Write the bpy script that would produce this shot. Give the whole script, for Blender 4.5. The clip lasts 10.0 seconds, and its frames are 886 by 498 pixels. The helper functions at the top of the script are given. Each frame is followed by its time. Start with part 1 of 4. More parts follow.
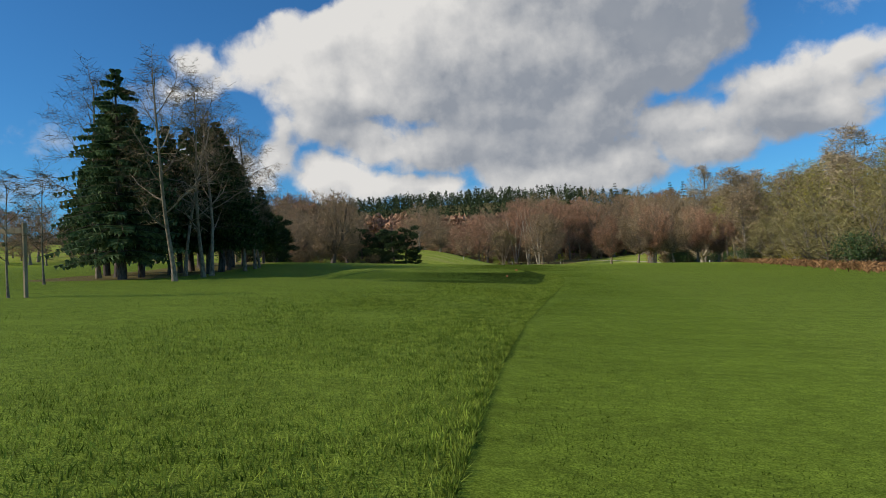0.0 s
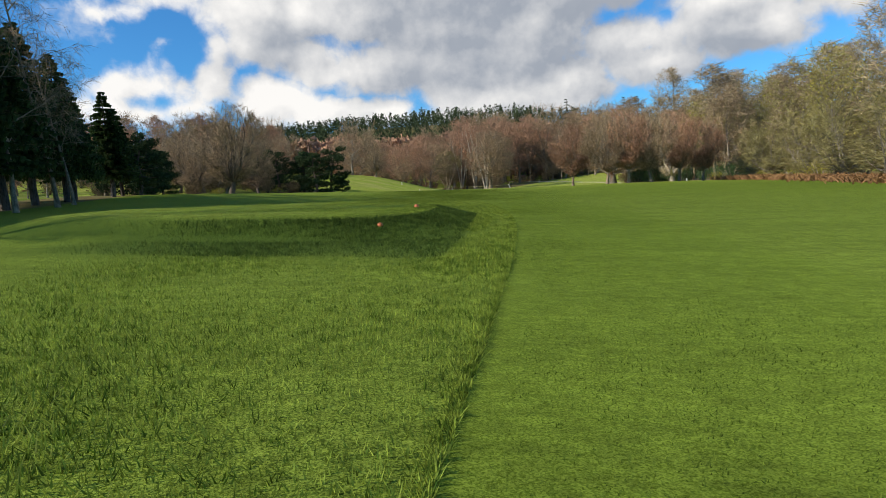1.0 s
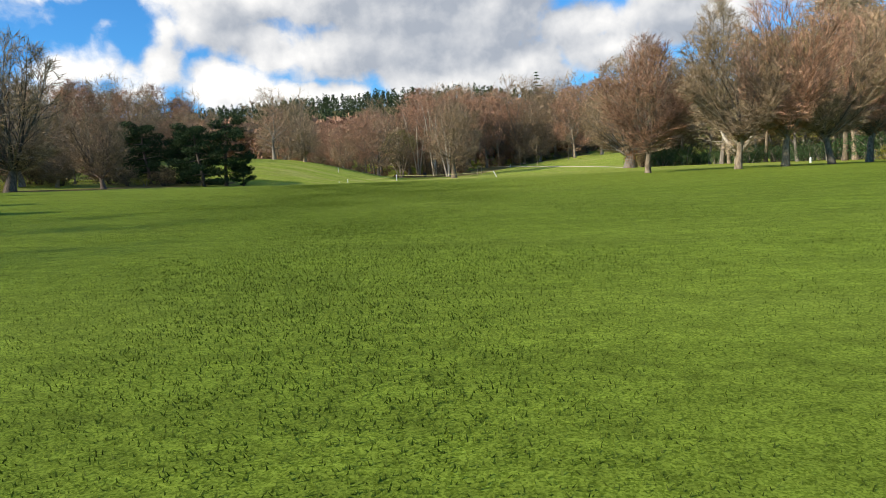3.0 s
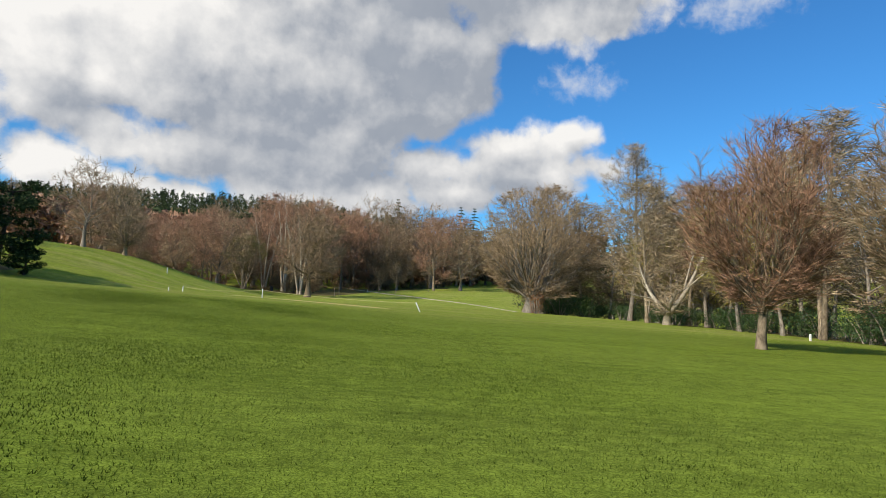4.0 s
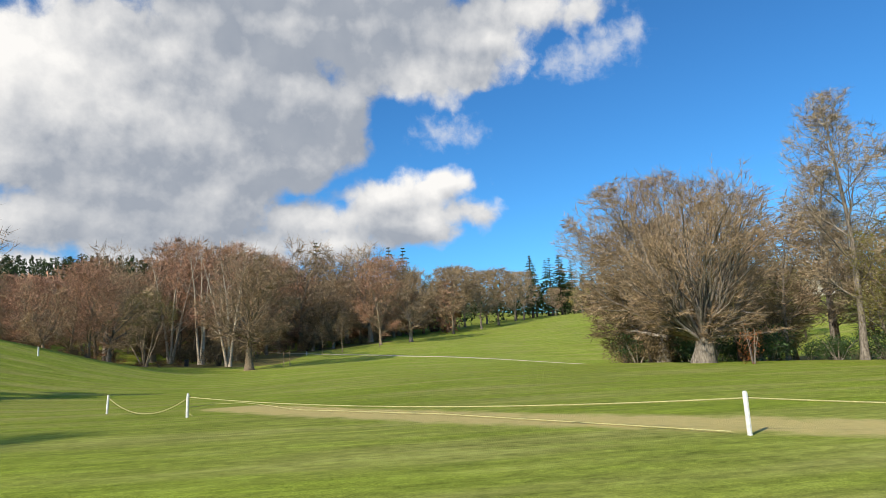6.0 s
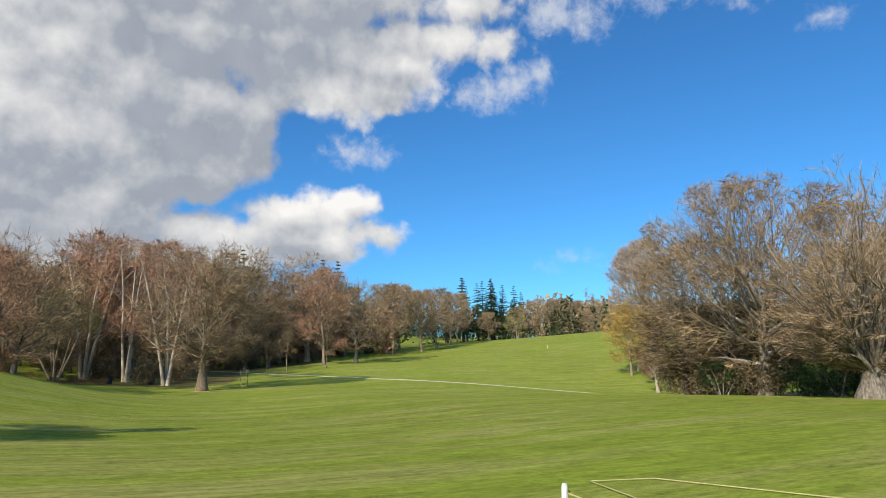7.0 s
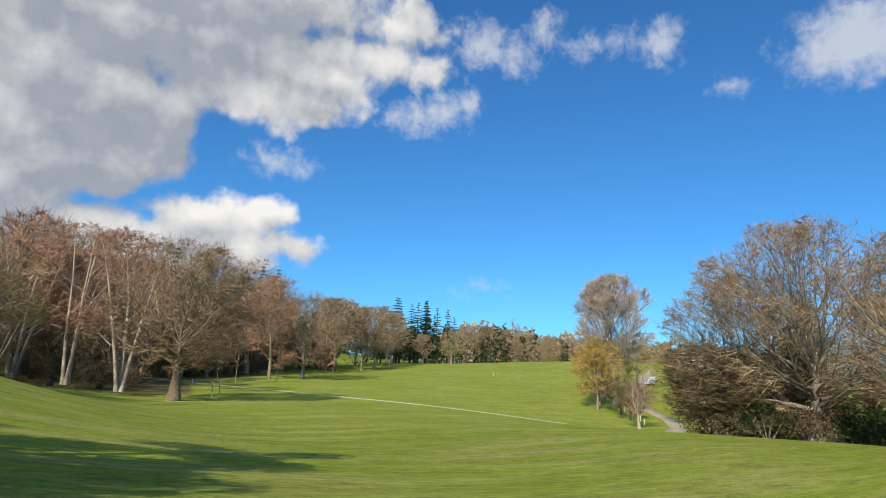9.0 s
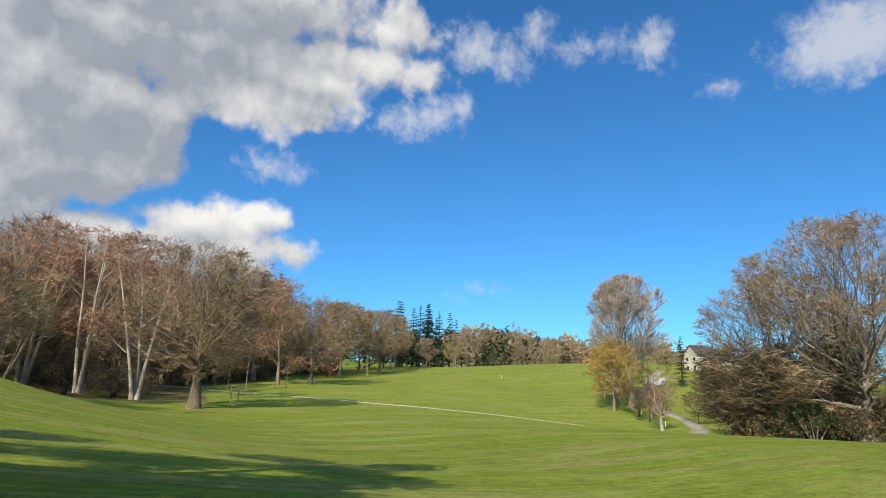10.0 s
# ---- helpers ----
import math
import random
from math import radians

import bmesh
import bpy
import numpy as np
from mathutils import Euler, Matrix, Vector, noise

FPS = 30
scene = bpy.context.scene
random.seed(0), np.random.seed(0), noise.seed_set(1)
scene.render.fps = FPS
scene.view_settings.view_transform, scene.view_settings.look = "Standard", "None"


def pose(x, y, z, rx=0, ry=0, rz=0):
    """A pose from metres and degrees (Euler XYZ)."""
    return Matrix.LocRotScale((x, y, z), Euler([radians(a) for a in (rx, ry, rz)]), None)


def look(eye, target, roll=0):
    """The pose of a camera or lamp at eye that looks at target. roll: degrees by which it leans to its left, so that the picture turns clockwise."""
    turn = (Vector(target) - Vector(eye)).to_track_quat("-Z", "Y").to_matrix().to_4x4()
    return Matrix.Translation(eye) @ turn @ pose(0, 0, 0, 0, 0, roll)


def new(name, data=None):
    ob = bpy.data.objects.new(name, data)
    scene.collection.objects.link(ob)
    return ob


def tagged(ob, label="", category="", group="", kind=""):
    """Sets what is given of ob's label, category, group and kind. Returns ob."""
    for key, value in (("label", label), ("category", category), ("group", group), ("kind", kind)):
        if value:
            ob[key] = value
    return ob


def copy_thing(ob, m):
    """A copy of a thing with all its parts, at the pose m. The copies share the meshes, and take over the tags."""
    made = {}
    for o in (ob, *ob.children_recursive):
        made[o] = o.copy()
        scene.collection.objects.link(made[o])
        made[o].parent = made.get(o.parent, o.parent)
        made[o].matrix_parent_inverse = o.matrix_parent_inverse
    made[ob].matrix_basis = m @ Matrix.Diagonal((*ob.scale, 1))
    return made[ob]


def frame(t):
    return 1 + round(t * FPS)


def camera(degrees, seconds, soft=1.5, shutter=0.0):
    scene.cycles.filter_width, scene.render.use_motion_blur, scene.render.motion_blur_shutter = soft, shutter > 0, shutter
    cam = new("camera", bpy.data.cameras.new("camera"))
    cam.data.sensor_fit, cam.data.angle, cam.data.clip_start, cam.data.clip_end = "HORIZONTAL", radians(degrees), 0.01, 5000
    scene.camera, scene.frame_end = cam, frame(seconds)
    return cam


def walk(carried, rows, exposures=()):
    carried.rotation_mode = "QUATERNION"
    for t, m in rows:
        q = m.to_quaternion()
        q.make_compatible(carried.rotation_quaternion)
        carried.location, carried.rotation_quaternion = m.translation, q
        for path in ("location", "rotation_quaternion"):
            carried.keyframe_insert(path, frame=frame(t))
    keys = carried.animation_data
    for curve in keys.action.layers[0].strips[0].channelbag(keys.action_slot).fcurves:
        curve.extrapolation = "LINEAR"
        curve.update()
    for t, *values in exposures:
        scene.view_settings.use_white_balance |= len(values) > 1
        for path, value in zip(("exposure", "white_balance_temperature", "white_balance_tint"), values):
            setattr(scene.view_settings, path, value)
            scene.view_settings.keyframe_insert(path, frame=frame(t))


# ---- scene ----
EXPOSURES = [(0, -0.36), (0.3, -0.2), (0.5, -0.05), (1, 0.05), (1.5, 0.15), (2.0, 0.42), (2.2, 0.4), (3.3, 0.2), (4.0, -0.02), (4.5, 0.06), (6.5, 0.04), (8, 0.0), (10, -0.02)]
LENS = 72.2
# seconds, place, then yaw, pitch and lean in degrees
PATH = [
    (0, 0.00, 0.00, 1.50, 17.19, 1.73, 2.93),
    (0.5, -1.24, 9.47, 1.29, 17.45, -3.72, 3.86),
    (1, -2.02, 18.90, 1.53, 13.02, -5.60, 4.45),
    (1.5, -2.59, 28.21, 1.53, 7.33, -7.34, 5.60),
    (2, -3.88, 38.04, 1.66, 13.64, -7.42, 4.86),
    (2.2, -4.48, 41.82, 1.70, 14.77, -7.47, 4.54),
    (3.3, -9.95, 59.85, 1.78, 5.81, -6.85, 2.69),
    (3.5, -11.17, 62.96, 1.70, 3.24, -4.83, 0.00),
    (4, -13.87, 70.60, 2.10, -6.21, 4.09, -2.27),
    (4.5, -16.15, 78.75, 2.37, -8.91, 8.25, -4.01),
    (5, -19.24, 87.00, 2.53, -10.41, 9.52, -0.77),
    (5.2, -20.75, 90.13, 2.56, -11.82, 6.51, 0.47),
    (6.3, -29.79, 107.64, 2.97, -22.10, 9.92, 3.68),
    (6.5, -32.00, 110.75, 3.19, -25.40, 10.48, 3.59),
    (7, -34.93, 118.34, 2.92, -26.71, 10.43, 1.35),
    (7.5, -38.35, 123.58, 3.09, -33.80, 11.97, -0.78),
    (8, -39.81, 124.64, 3.00, -32.96, 12.05, -0.55),
    (8.5, -41.39, 125.96, 2.90, -33.36, 12.29, -0.96),
    (9, -42.70, 127.26, 2.87, -34.78, 12.54, -2.28),
    (9.5, -43.44, 128.87, 2.77, -35.59, 12.01, -2.67),
    (10, -44.57, 130.38, 2.79, -35.32, 12.88, -1.58),
]


def rig(px, py, pz, yaw, pitch, lean):
    return pose(px, py, pz, 0, 0, yaw) @ pose(0, 0, 0, 90 + pitch) @ pose(0, 0, 0, 0, 0, -lean)


cam = camera(LENS, 10.0, 0.6)
walk(cam, [(row[0], rig(*row[1:])) for row in PATH], EXPOSURES)
# ---- end of camera ----

# ---- world, sun ----
SUN_AZ, SUN_EL = 236.0, 31.0      # compass bearing from +y towards +x, and height, in degrees
world = bpy.data.worlds.new("sky")
scene.world = world
world.use_nodes = True


class Graph:
    """Small helper to wire shader nodes."""

    def __init__(self, tree):
        self.tree = tree

    def node(self, kind, operation=None, use_clamp=False, interpolation_type=None, blend_type=None):
        n = self.tree.nodes.new(kind)
        if operation:
            n.operation = operation
        if use_clamp:
            n.use_clamp = True
        if interpolation_type:
            n.interpolation_type = interpolation_type
        if blend_type:
            n.data_type, n.blend_type = "RGBA", blend_type
        return n

    def feed(self, socket, value):
        if isinstance(value, bpy.types.NodeSocket):
            self.tree.links.new(value, socket)
        elif value is not None:
            socket.default_value = value

    def math(self, op, a, b=None, c=None, clamp=False):
        n = self.node("ShaderNodeMath", operation=op, use_clamp=clamp)
        for s, v in zip(n.inputs, (a, b, c)):
            self.feed(s, v)
        return n.outputs[0]

    def vec(self, op, a, b=None):
        n = self.node("ShaderNodeVectorMath", operation=op)
        self.feed(n.inputs[0], a)
        self.feed(n.inputs[1], b)
        return n.outputs["Value"] if op in ("LENGTH", "DOT_PRODUCT", "DISTANCE") else n.outputs["Vector"]

    def noise(self, vector, scale, detail=4.0, rough=0.55, lac=2.0, distort=0.0):
        n = self.node("ShaderNodeTexNoise")
        self.feed(n.inputs["Vector"], vector)
        for k, v in (("Scale", scale), ("Detail", detail), ("Roughness", rough), ("Lacunarity", lac), ("Distortion", distort)):
            n.inputs[k].default_value = v
        return n.outputs["Fac"]

    def span(self, v, a, b, lo=0.0, hi=1.0, smooth=True):
        n = self.node("ShaderNodeMapRange", interpolation_type="SMOOTHSTEP" if smooth else "LINEAR")
        for s, x in zip(n.inputs, (v, a, b, lo, hi)):
            self.feed(s, x)
        return n.outputs[0]

    def mix(self, fac, a, b, blend="MIX"):
        n = self.node("ShaderNodeMix", blend_type=blend)
        self.feed(n.inputs[0], fac)
        self.feed(n.inputs[6], a if isinstance(a, bpy.types.NodeSocket) else (*a, 1.0))
        self.feed(n.inputs[7], b if isinstance(b, bpy.types.NodeSocket) else (*b, 1.0))
        return n.outputs[2]


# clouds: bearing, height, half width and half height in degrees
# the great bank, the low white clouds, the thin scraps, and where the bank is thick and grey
BANK = [
    (-38.8, 18.5, 2.0, 1.7), (-26.1, 18.6, 7.8, 5.3), (-19.7, 19.9, 9.1, 7.2), (-24.3, 12.8, 7.9, 1.8), (-7.4, 19.1, 13.3, 8.1), (4.2, 19.9, 7.4, 5.8), (-8.9, 11.3, 10.4, 3.6),
    (-1.4, 8.6, 5.4, 3.0), (17.0, 25.5, 10.0, 3.6), (4.3, 18.2, 6.0, 4.0), (13.8, 26.8, 10.4, 3.6), (29.7, 32.1, 7.5, 2.1), (2.0, 20.3, 7.6, 4.3), (-5.8, 13.6, 8.9, 3.2),
    (5.9, 28.3, 18.7, 3.9), (22.1, 27.1, 6.0, 2.9), (-8.0, 23.3, 16.5, 5.7), (15.6, 26.6, 10.6, 3.9), (25.1, 29.3, 10.7, 2.3), (5.2, 32.5, 20.3, 4.1), (8.0, 33.8, 23.3, 3.5),
    (-18.6, 11.3, 8.4, 2.6), (-6.0, 11.4, 9.7, 3.1), (-5.5, 7.9, 9.6, 2.6), (-33.3, 18.7, 4.2, 2.3),
]
LOW_CLOUDS = [
    (-27.2, 9.6, 4.5, 1.8), (6.8, 9.7, 4.9, 2.4), (14.0, 11.1, 6.7, 2.4), (19.3, 12.0, 3.1, 1.6), (12.1, 13.5, 6.9, 2.2), (17.9, 14.8, 4.4, 1.1), (6.4, 11.6, 7.3, 2.4),
    (13.5, 13.9, 6.3, 2.2), (-28.9, 8.8, 2.6, 1.8), (-24.5, 8.2, 2.9, 1.5), (-18.2, 7.7, 4.8, 1.5), (-11.8, 6.8, 6.3, 1.2), (-37.4, 10.5, 4.7, 1.6), (-32.0, 10.9, 2.1, 2.1),
    (-38.1, 8.2, 5.1, 1.3), (-28.4, 8.9, 2.9, 2.2), (-23.6, 8.0, 2.8, 2.0), (-40.5, 16.0, 2.2, 1.1),
]
SCRAPS = [
    (-41.9, 15.3, 2.0, 1.1), (-49.6, 11.5, 1.6, 0.8), (-52.1, 7.7, 2.2, 0.6), (31.1, 24.6, 3.2, 1.4), (34.1, 25.3, 3.1, 1.6), (36.7, 26.0, 1.2, 1.2), (18.5, 19.3, 2.5, 1.1),
    (38.0, 31.2, 2.9, 1.9), (41.9, 30.1, 2.0, 1.5), (44.2, 32.3, 1.7, 1.2), (49.6, 30.7, 4.2, 0.8), (55.8, 30.4, 1.8, 1.8), (71.6, 27.5, 5.5, 3.1), (61.7, 25.9, 1.1, 0.6),
    (39.0, 8.9, 0.9, 0.3),
]
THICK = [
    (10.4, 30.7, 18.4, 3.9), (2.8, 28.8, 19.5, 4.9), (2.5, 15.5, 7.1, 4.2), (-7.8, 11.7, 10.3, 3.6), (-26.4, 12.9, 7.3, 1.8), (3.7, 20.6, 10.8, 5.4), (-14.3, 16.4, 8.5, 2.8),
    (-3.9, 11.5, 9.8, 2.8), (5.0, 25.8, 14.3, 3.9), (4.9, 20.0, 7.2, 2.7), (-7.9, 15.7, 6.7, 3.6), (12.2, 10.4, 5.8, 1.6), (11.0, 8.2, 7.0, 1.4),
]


def build_sky():
    g = Graph(world.node_tree)
    world.node_tree.nodes.clear()
    out = g.node("ShaderNodeOutputWorld")
    d = g.node("ShaderNodeTexCoord").outputs["Generated"]
    d = g.vec("NORMALIZE", d)
    sep = g.node("ShaderNodeSeparateXYZ")
    g.feed(sep.inputs[0], d)
    bearing = g.math("MULTIPLY", g.math("ARCTAN2", sep.outputs[0], sep.outputs[1]), 180 / math.pi)
    height = g.math("MULTIPLY", g.math("ARCSINE", sep.outputs[2]), 180 / math.pi)
    comb = g.node("ShaderNodeCombineXYZ")
    g.feed(comb.inputs[0], bearing)
    g.feed(comb.inputs[1], height)
    flat = comb.outputs[0]

    def lobes(p, rows, blend):
        """How many degrees p lies inside a group of rounded lobes."""
        field = None
        for u, v, a, b in rows:
            off = g.vec("MULTIPLY", g.vec("SUBTRACT", p, (u, v, 0)), (1 / a, 1 / b, 0))
            e = g.math("MULTIPLY", g.math("SUBTRACT", 1.0, g.vec("LENGTH", off)), min(a, b))
            field = e if field is None else g.math("SMOOTH_MAX", field, e, blend)
        return field

    def billows(p, scale):
        n = g.node("ShaderNodeTexVoronoi")
        n.feature = "SMOOTH_F1"
        g.feed(n.inputs["Vector"], p)
        n.inputs["Scale"].default_value = scale
        n.inputs["Smoothness"].default_value = 0.6
        return g.math("SUBTRACT", 0.42, n.outputs["Distance"])

    def density(du, dv):
        p = g.vec("ADD", flat, (du, dv, 0.0))
        jig = g.node("ShaderNodeTexNoise")
        g.feed(jig.inputs["Vector"], p)
        jig.inputs["Scale"].default_value, jig.inputs["Detail"].default_value = 0.45, 4.0
        push = g.vec("SCALE", g.vec("SUBTRACT", jig.outputs["Color"], (0.5, 0.5, 0.5)))
        push.node.inputs["Scale"].default_value = 1.3
        p = g.vec("ADD", p, push)
        body = g.math("MAXIMUM", lobes(p, BANK, 1.2), lobes(p, LOW_CLOUDS, 0.6))
        body = g.math("MINIMUM", body, 2.6)
        rag = g.math("SUBTRACT", g.noise(p, 0.55, 8, 0.62), 0.5)
        puff = g.math("MULTIPLY_ADD", billows(p, 0.27), 2.3, g.math("MULTIPLY_ADD", billows(p, 0.8), 0.55, 0.25))
        f = g.math("ADD", body, g.math("MULTIPLY_ADD", rag, 1.7, puff))
        # scattered cloud overhead and behind, where no bank is named
        wide = g.span(g.noise(p, 0.045, 5, 0.55), 0.5, 0.62, -1.5, 2.0)
        over = g.math("MULTIPLY_ADD", g.span(height, 37, 50), 6.0, -6.0)
        return g.math("MAXIMUM", f, g.math("ADD", wide, over)), rag

    here, rag = density(0, 0)
    sunward = density(-0.9, 1.3)[0]
    mask = g.span(here, -0.3, 1.0)
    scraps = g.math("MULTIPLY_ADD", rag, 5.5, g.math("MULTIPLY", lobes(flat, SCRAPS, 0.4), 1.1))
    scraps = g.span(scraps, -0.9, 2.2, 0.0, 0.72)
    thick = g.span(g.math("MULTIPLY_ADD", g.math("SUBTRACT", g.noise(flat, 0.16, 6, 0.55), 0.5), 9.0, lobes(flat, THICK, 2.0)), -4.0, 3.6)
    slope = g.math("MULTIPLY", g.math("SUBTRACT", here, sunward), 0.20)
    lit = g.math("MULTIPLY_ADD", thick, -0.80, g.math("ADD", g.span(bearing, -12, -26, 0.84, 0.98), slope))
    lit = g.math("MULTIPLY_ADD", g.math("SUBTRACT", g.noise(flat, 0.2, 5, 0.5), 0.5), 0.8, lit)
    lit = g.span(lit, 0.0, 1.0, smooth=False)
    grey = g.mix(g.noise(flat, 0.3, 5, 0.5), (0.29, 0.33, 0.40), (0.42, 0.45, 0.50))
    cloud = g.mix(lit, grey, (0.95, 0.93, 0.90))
    sky = g.node("ShaderNodeTexSky")
    sky.sky_type, sky.sun_disc = "NISHITA", False
    sky.sun_elevation, sky.sun_rotation = radians(SUN_EL), radians(SUN_AZ)
    sky.air_density, sky.dust_density, sky.ozone_density, sky.altitude = 1.0, 0.4, 2.0, 100
    blue = g.mix(1.0, g.vec("SCALE", sky.outputs[0]), (0.385, 0.97, 1.46), "MULTIPLY")
    blue.node.inputs[6].links[0].from_node.inputs["Scale"].default_value = SKY
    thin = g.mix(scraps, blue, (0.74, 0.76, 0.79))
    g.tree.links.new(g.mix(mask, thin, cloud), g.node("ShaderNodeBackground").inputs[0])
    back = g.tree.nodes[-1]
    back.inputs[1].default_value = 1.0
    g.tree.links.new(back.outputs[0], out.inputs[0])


SKY = 0.103
build_sky()
sun = new("sun", bpy.data.lights.new("sun", "SUN"))
sun.data.energy, sun.data.angle, sun.data.color = 5.0, radians(0.6), (1.0, 0.92, 0.78)
az, el = radians(SUN_AZ), radians(SUN_EL)
sun.matrix_world = look((0, 0, 60), (-math.sin(az) * math.cos(el), -math.cos(az) * math.cos(el), 60 - math.sin(el)))

# ---- materials ----


def material(name, rough=0.8, gloss=0.08):
    m = bpy.data.materials.new(name)
    m.use_nodes = True
    g = Graph(m.node_tree)
    shader = m.node_tree.nodes["Principled BSDF"]
    shader.inputs["Roughness"].default_value = rough
    shader.inputs["Specular IOR Level"].default_value = gloss
    return m, g, shader


def bump(g, shader, height, strength, distance):
    n = g.node("ShaderNodeBump")
    n.inputs["Strength"].default_value = strength
    n.inputs["Distance"].default_value = distance
    g.feed(n.inputs["Height"], height)
    g.feed(shader.inputs["Normal"], n.outputs[0])


def rough_stuff(name, dark, light, scale, rough=0.85, relief=0.02, vary=0.25, stretch=1.0, through_light=0.0):
    """A grainy natural surface in two tones, varied from object to object."""
    m, g, shader = material(name, rough, 0.4 if rough < 0.6 else 0.08)
    pos = g.node("ShaderNodeTexCoord").outputs["Object"]
    pos = g.vec("MULTIPLY", pos, (1, 1, 1 / stretch))
    fine = g.noise(pos, scale, 6, 0.6)
    broad = g.noise(pos, scale * 0.13, 3, 0.5)
    c = g.mix(g.span(fine, 0.32, 0.68), dark, light)
    tone = g.math("MULTIPLY_ADD", broad, 0.7, 0.65)
    seed = g.node("ShaderNodeObjectInfo").outputs["Random"]
    tone = g.math("MULTIPLY", tone, g.math("MULTIPLY_ADD", seed, vary * 2, 1 - vary))
    isle = g.node("ShaderNodeNewGeometry").outputs["Random Per Island"]
    tone = g.math("MULTIPLY", tone, g.math("MULTIPLY_ADD", isle, 0.9, 0.55))
    c = g.mix(1.0, c, g.node("ShaderNodeCombineColor").outputs[0], "MULTIPLY")
    comb = c.node.inputs[7].links[0].from_node
    for s in comb.inputs:
        g.feed(s, tone)
    g.feed(shader.inputs["Base Color"], c)
    if relief:
        bump(g, shader, fine, 0.7, relief)
    if through_light:
        t = g.node("ShaderNodeBsdfTranslucent")
        g.feed(t.inputs[0], c)
        mx = g.node("ShaderNodeMixShader")
        mx.inputs[0].default_value = through_light
        g.tree.links.new(shader.outputs[0], mx.inputs[1])
        g.tree.links.new(t.outputs[0], mx.inputs[2])
        g.tree.links.new(mx.outputs[0], m.node_tree.nodes["Material Output"].inputs[0])
    return m


BARK = rough_stuff("bark", (0.13, 0.105, 0.08), (0.33, 0.28, 0.22), 9, relief=0.03, stretch=3)
BARK_PALE = rough_stuff("pale_bark", (0.14, 0.105, 0.068), (0.33, 0.255, 0.17), 7, relief=0.02, stretch=2)
BARK_WHITE = rough_stuff("white_bark", (0.27, 0.22, 0.155), (0.52, 0.44, 0.33), 5, relief=0.01, stretch=0.5)
BARK_DARK = rough_stuff("dark_bark", (0.05, 0.04, 0.03), (0.13, 0.10, 0.08), 9, relief=0.03, stretch=3)
TWIG_RED = rough_stuff("red_brown_twigs", (0.165, 0.09, 0.054), (0.561, 0.321, 0.198), 3, relief=0, vary=0.22)
TWIG_BROWN = rough_stuff("brown_twigs", (0.145, 0.1, 0.055), (0.5, 0.355, 0.215), 3, relief=0, vary=0.22)
TWIG_GREY = rough_stuff("grey_twigs", (0.181, 0.132, 0.078), (0.547, 0.417, 0.26), 3, relief=0, vary=0.18)
TWIG_PALE = rough_stuff("pale_twigs", (0.24, 0.18, 0.14), (0.60, 0.49, 0.40), 3, relief=0, vary=0.1)
TWIG_DARK = rough_stuff("dark_twigs", (0.10, 0.072, 0.038), (0.26, 0.19, 0.10), 2, relief=0, vary=0.2)
TWIG_OLIVE = rough_stuff("olive_twigs", (0.17, 0.145, 0.055), (0.35, 0.30, 0.125), 2, relief=0, vary=0.2)
TWIG_GOLD = rough_stuff("golden_twigs", (0.30, 0.19, 0.05), (0.56, 0.39, 0.12), 2, relief=0, vary=0.15)
BUDS = rough_stuff("yellow_green_buds", (0.24, 0.21, 0.03), (0.46, 0.40, 0.07), 2, relief=0, through_light=0.35)
BLOSSOM = rough_stuff("pale_blossom", (0.40, 0.29, 0.26), (0.60, 0.47, 0.43), 2, relief=0, through_light=0.3)
RUSSET = rough_stuff("russet_leaves", (0.26, 0.09, 0.035), (0.46, 0.19, 0.08), 2, relief=0, through_light=0.3)
NEEDLES = rough_stuff("dark_needles", (0.030, 0.056, 0.018), (0.105, 0.150, 0.050), 2, relief=0, vary=0.2, through_light=0.25)
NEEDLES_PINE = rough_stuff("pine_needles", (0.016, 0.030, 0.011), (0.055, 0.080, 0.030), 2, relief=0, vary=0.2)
NEEDLES_BLUE = rough_stuff("blue_green_needles", (0.045, 0.080, 0.038), (0.16, 0.215, 0.10), 2, relief=0, vary=0.15, through_light=0.25)
FAR_NEEDLES = rough_stuff("far_needles", (0.022, 0.036, 0.014), (0.085, 0.11, 0.045), 0.4, relief=0, vary=0.2)
EVERGREEN = rough_stuff("evergreen_leaves", (0.02, 0.045, 0.012), (0.07, 0.12, 0.03), 2, rough=0.55, relief=0, vary=0.2, through_light=0.15)
BRACKEN = rough_stuff("dead_bracken", (0.17, 0.085, 0.035), (0.36, 0.20, 0.09), 3, relief=0, vary=0.2)
LITTER = rough_stuff("leaf_litter", (0.08, 0.055, 0.03), (0.2, 0.13, 0.07), 3, relief=0.03)
BLADES = rough_stuff("grass_blades", (0.055, 0.098, 0.007), (0.275, 0.335, 0.047), 5, rough=0.6, relief=0, through_light=0.3)
BLADES_CUT = rough_stuff("close_cut_blades", (0.042, 0.076, 0.006), (0.18, 0.235, 0.030), 6, rough=0.6, relief=0, through_light=0.3)
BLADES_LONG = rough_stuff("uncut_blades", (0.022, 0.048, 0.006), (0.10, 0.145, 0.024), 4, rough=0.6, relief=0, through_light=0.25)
WHITE_PAINT = rough_stuff("white_paint", (0.62, 0.61, 0.55), (0.82, 0.81, 0.76), 12, rough=0.6, relief=0.002, vary=0.05)
ROPE = rough_stuff("rope", (0.34, 0.31, 0.12), (0.52, 0.48, 0.22), 40, relief=0.002, vary=0.05)
TARMAC = rough_stuff("path_gravel", (0.34, 0.29, 0.19), (0.56, 0.49, 0.34), 4, relief=0.01, vary=0.05)
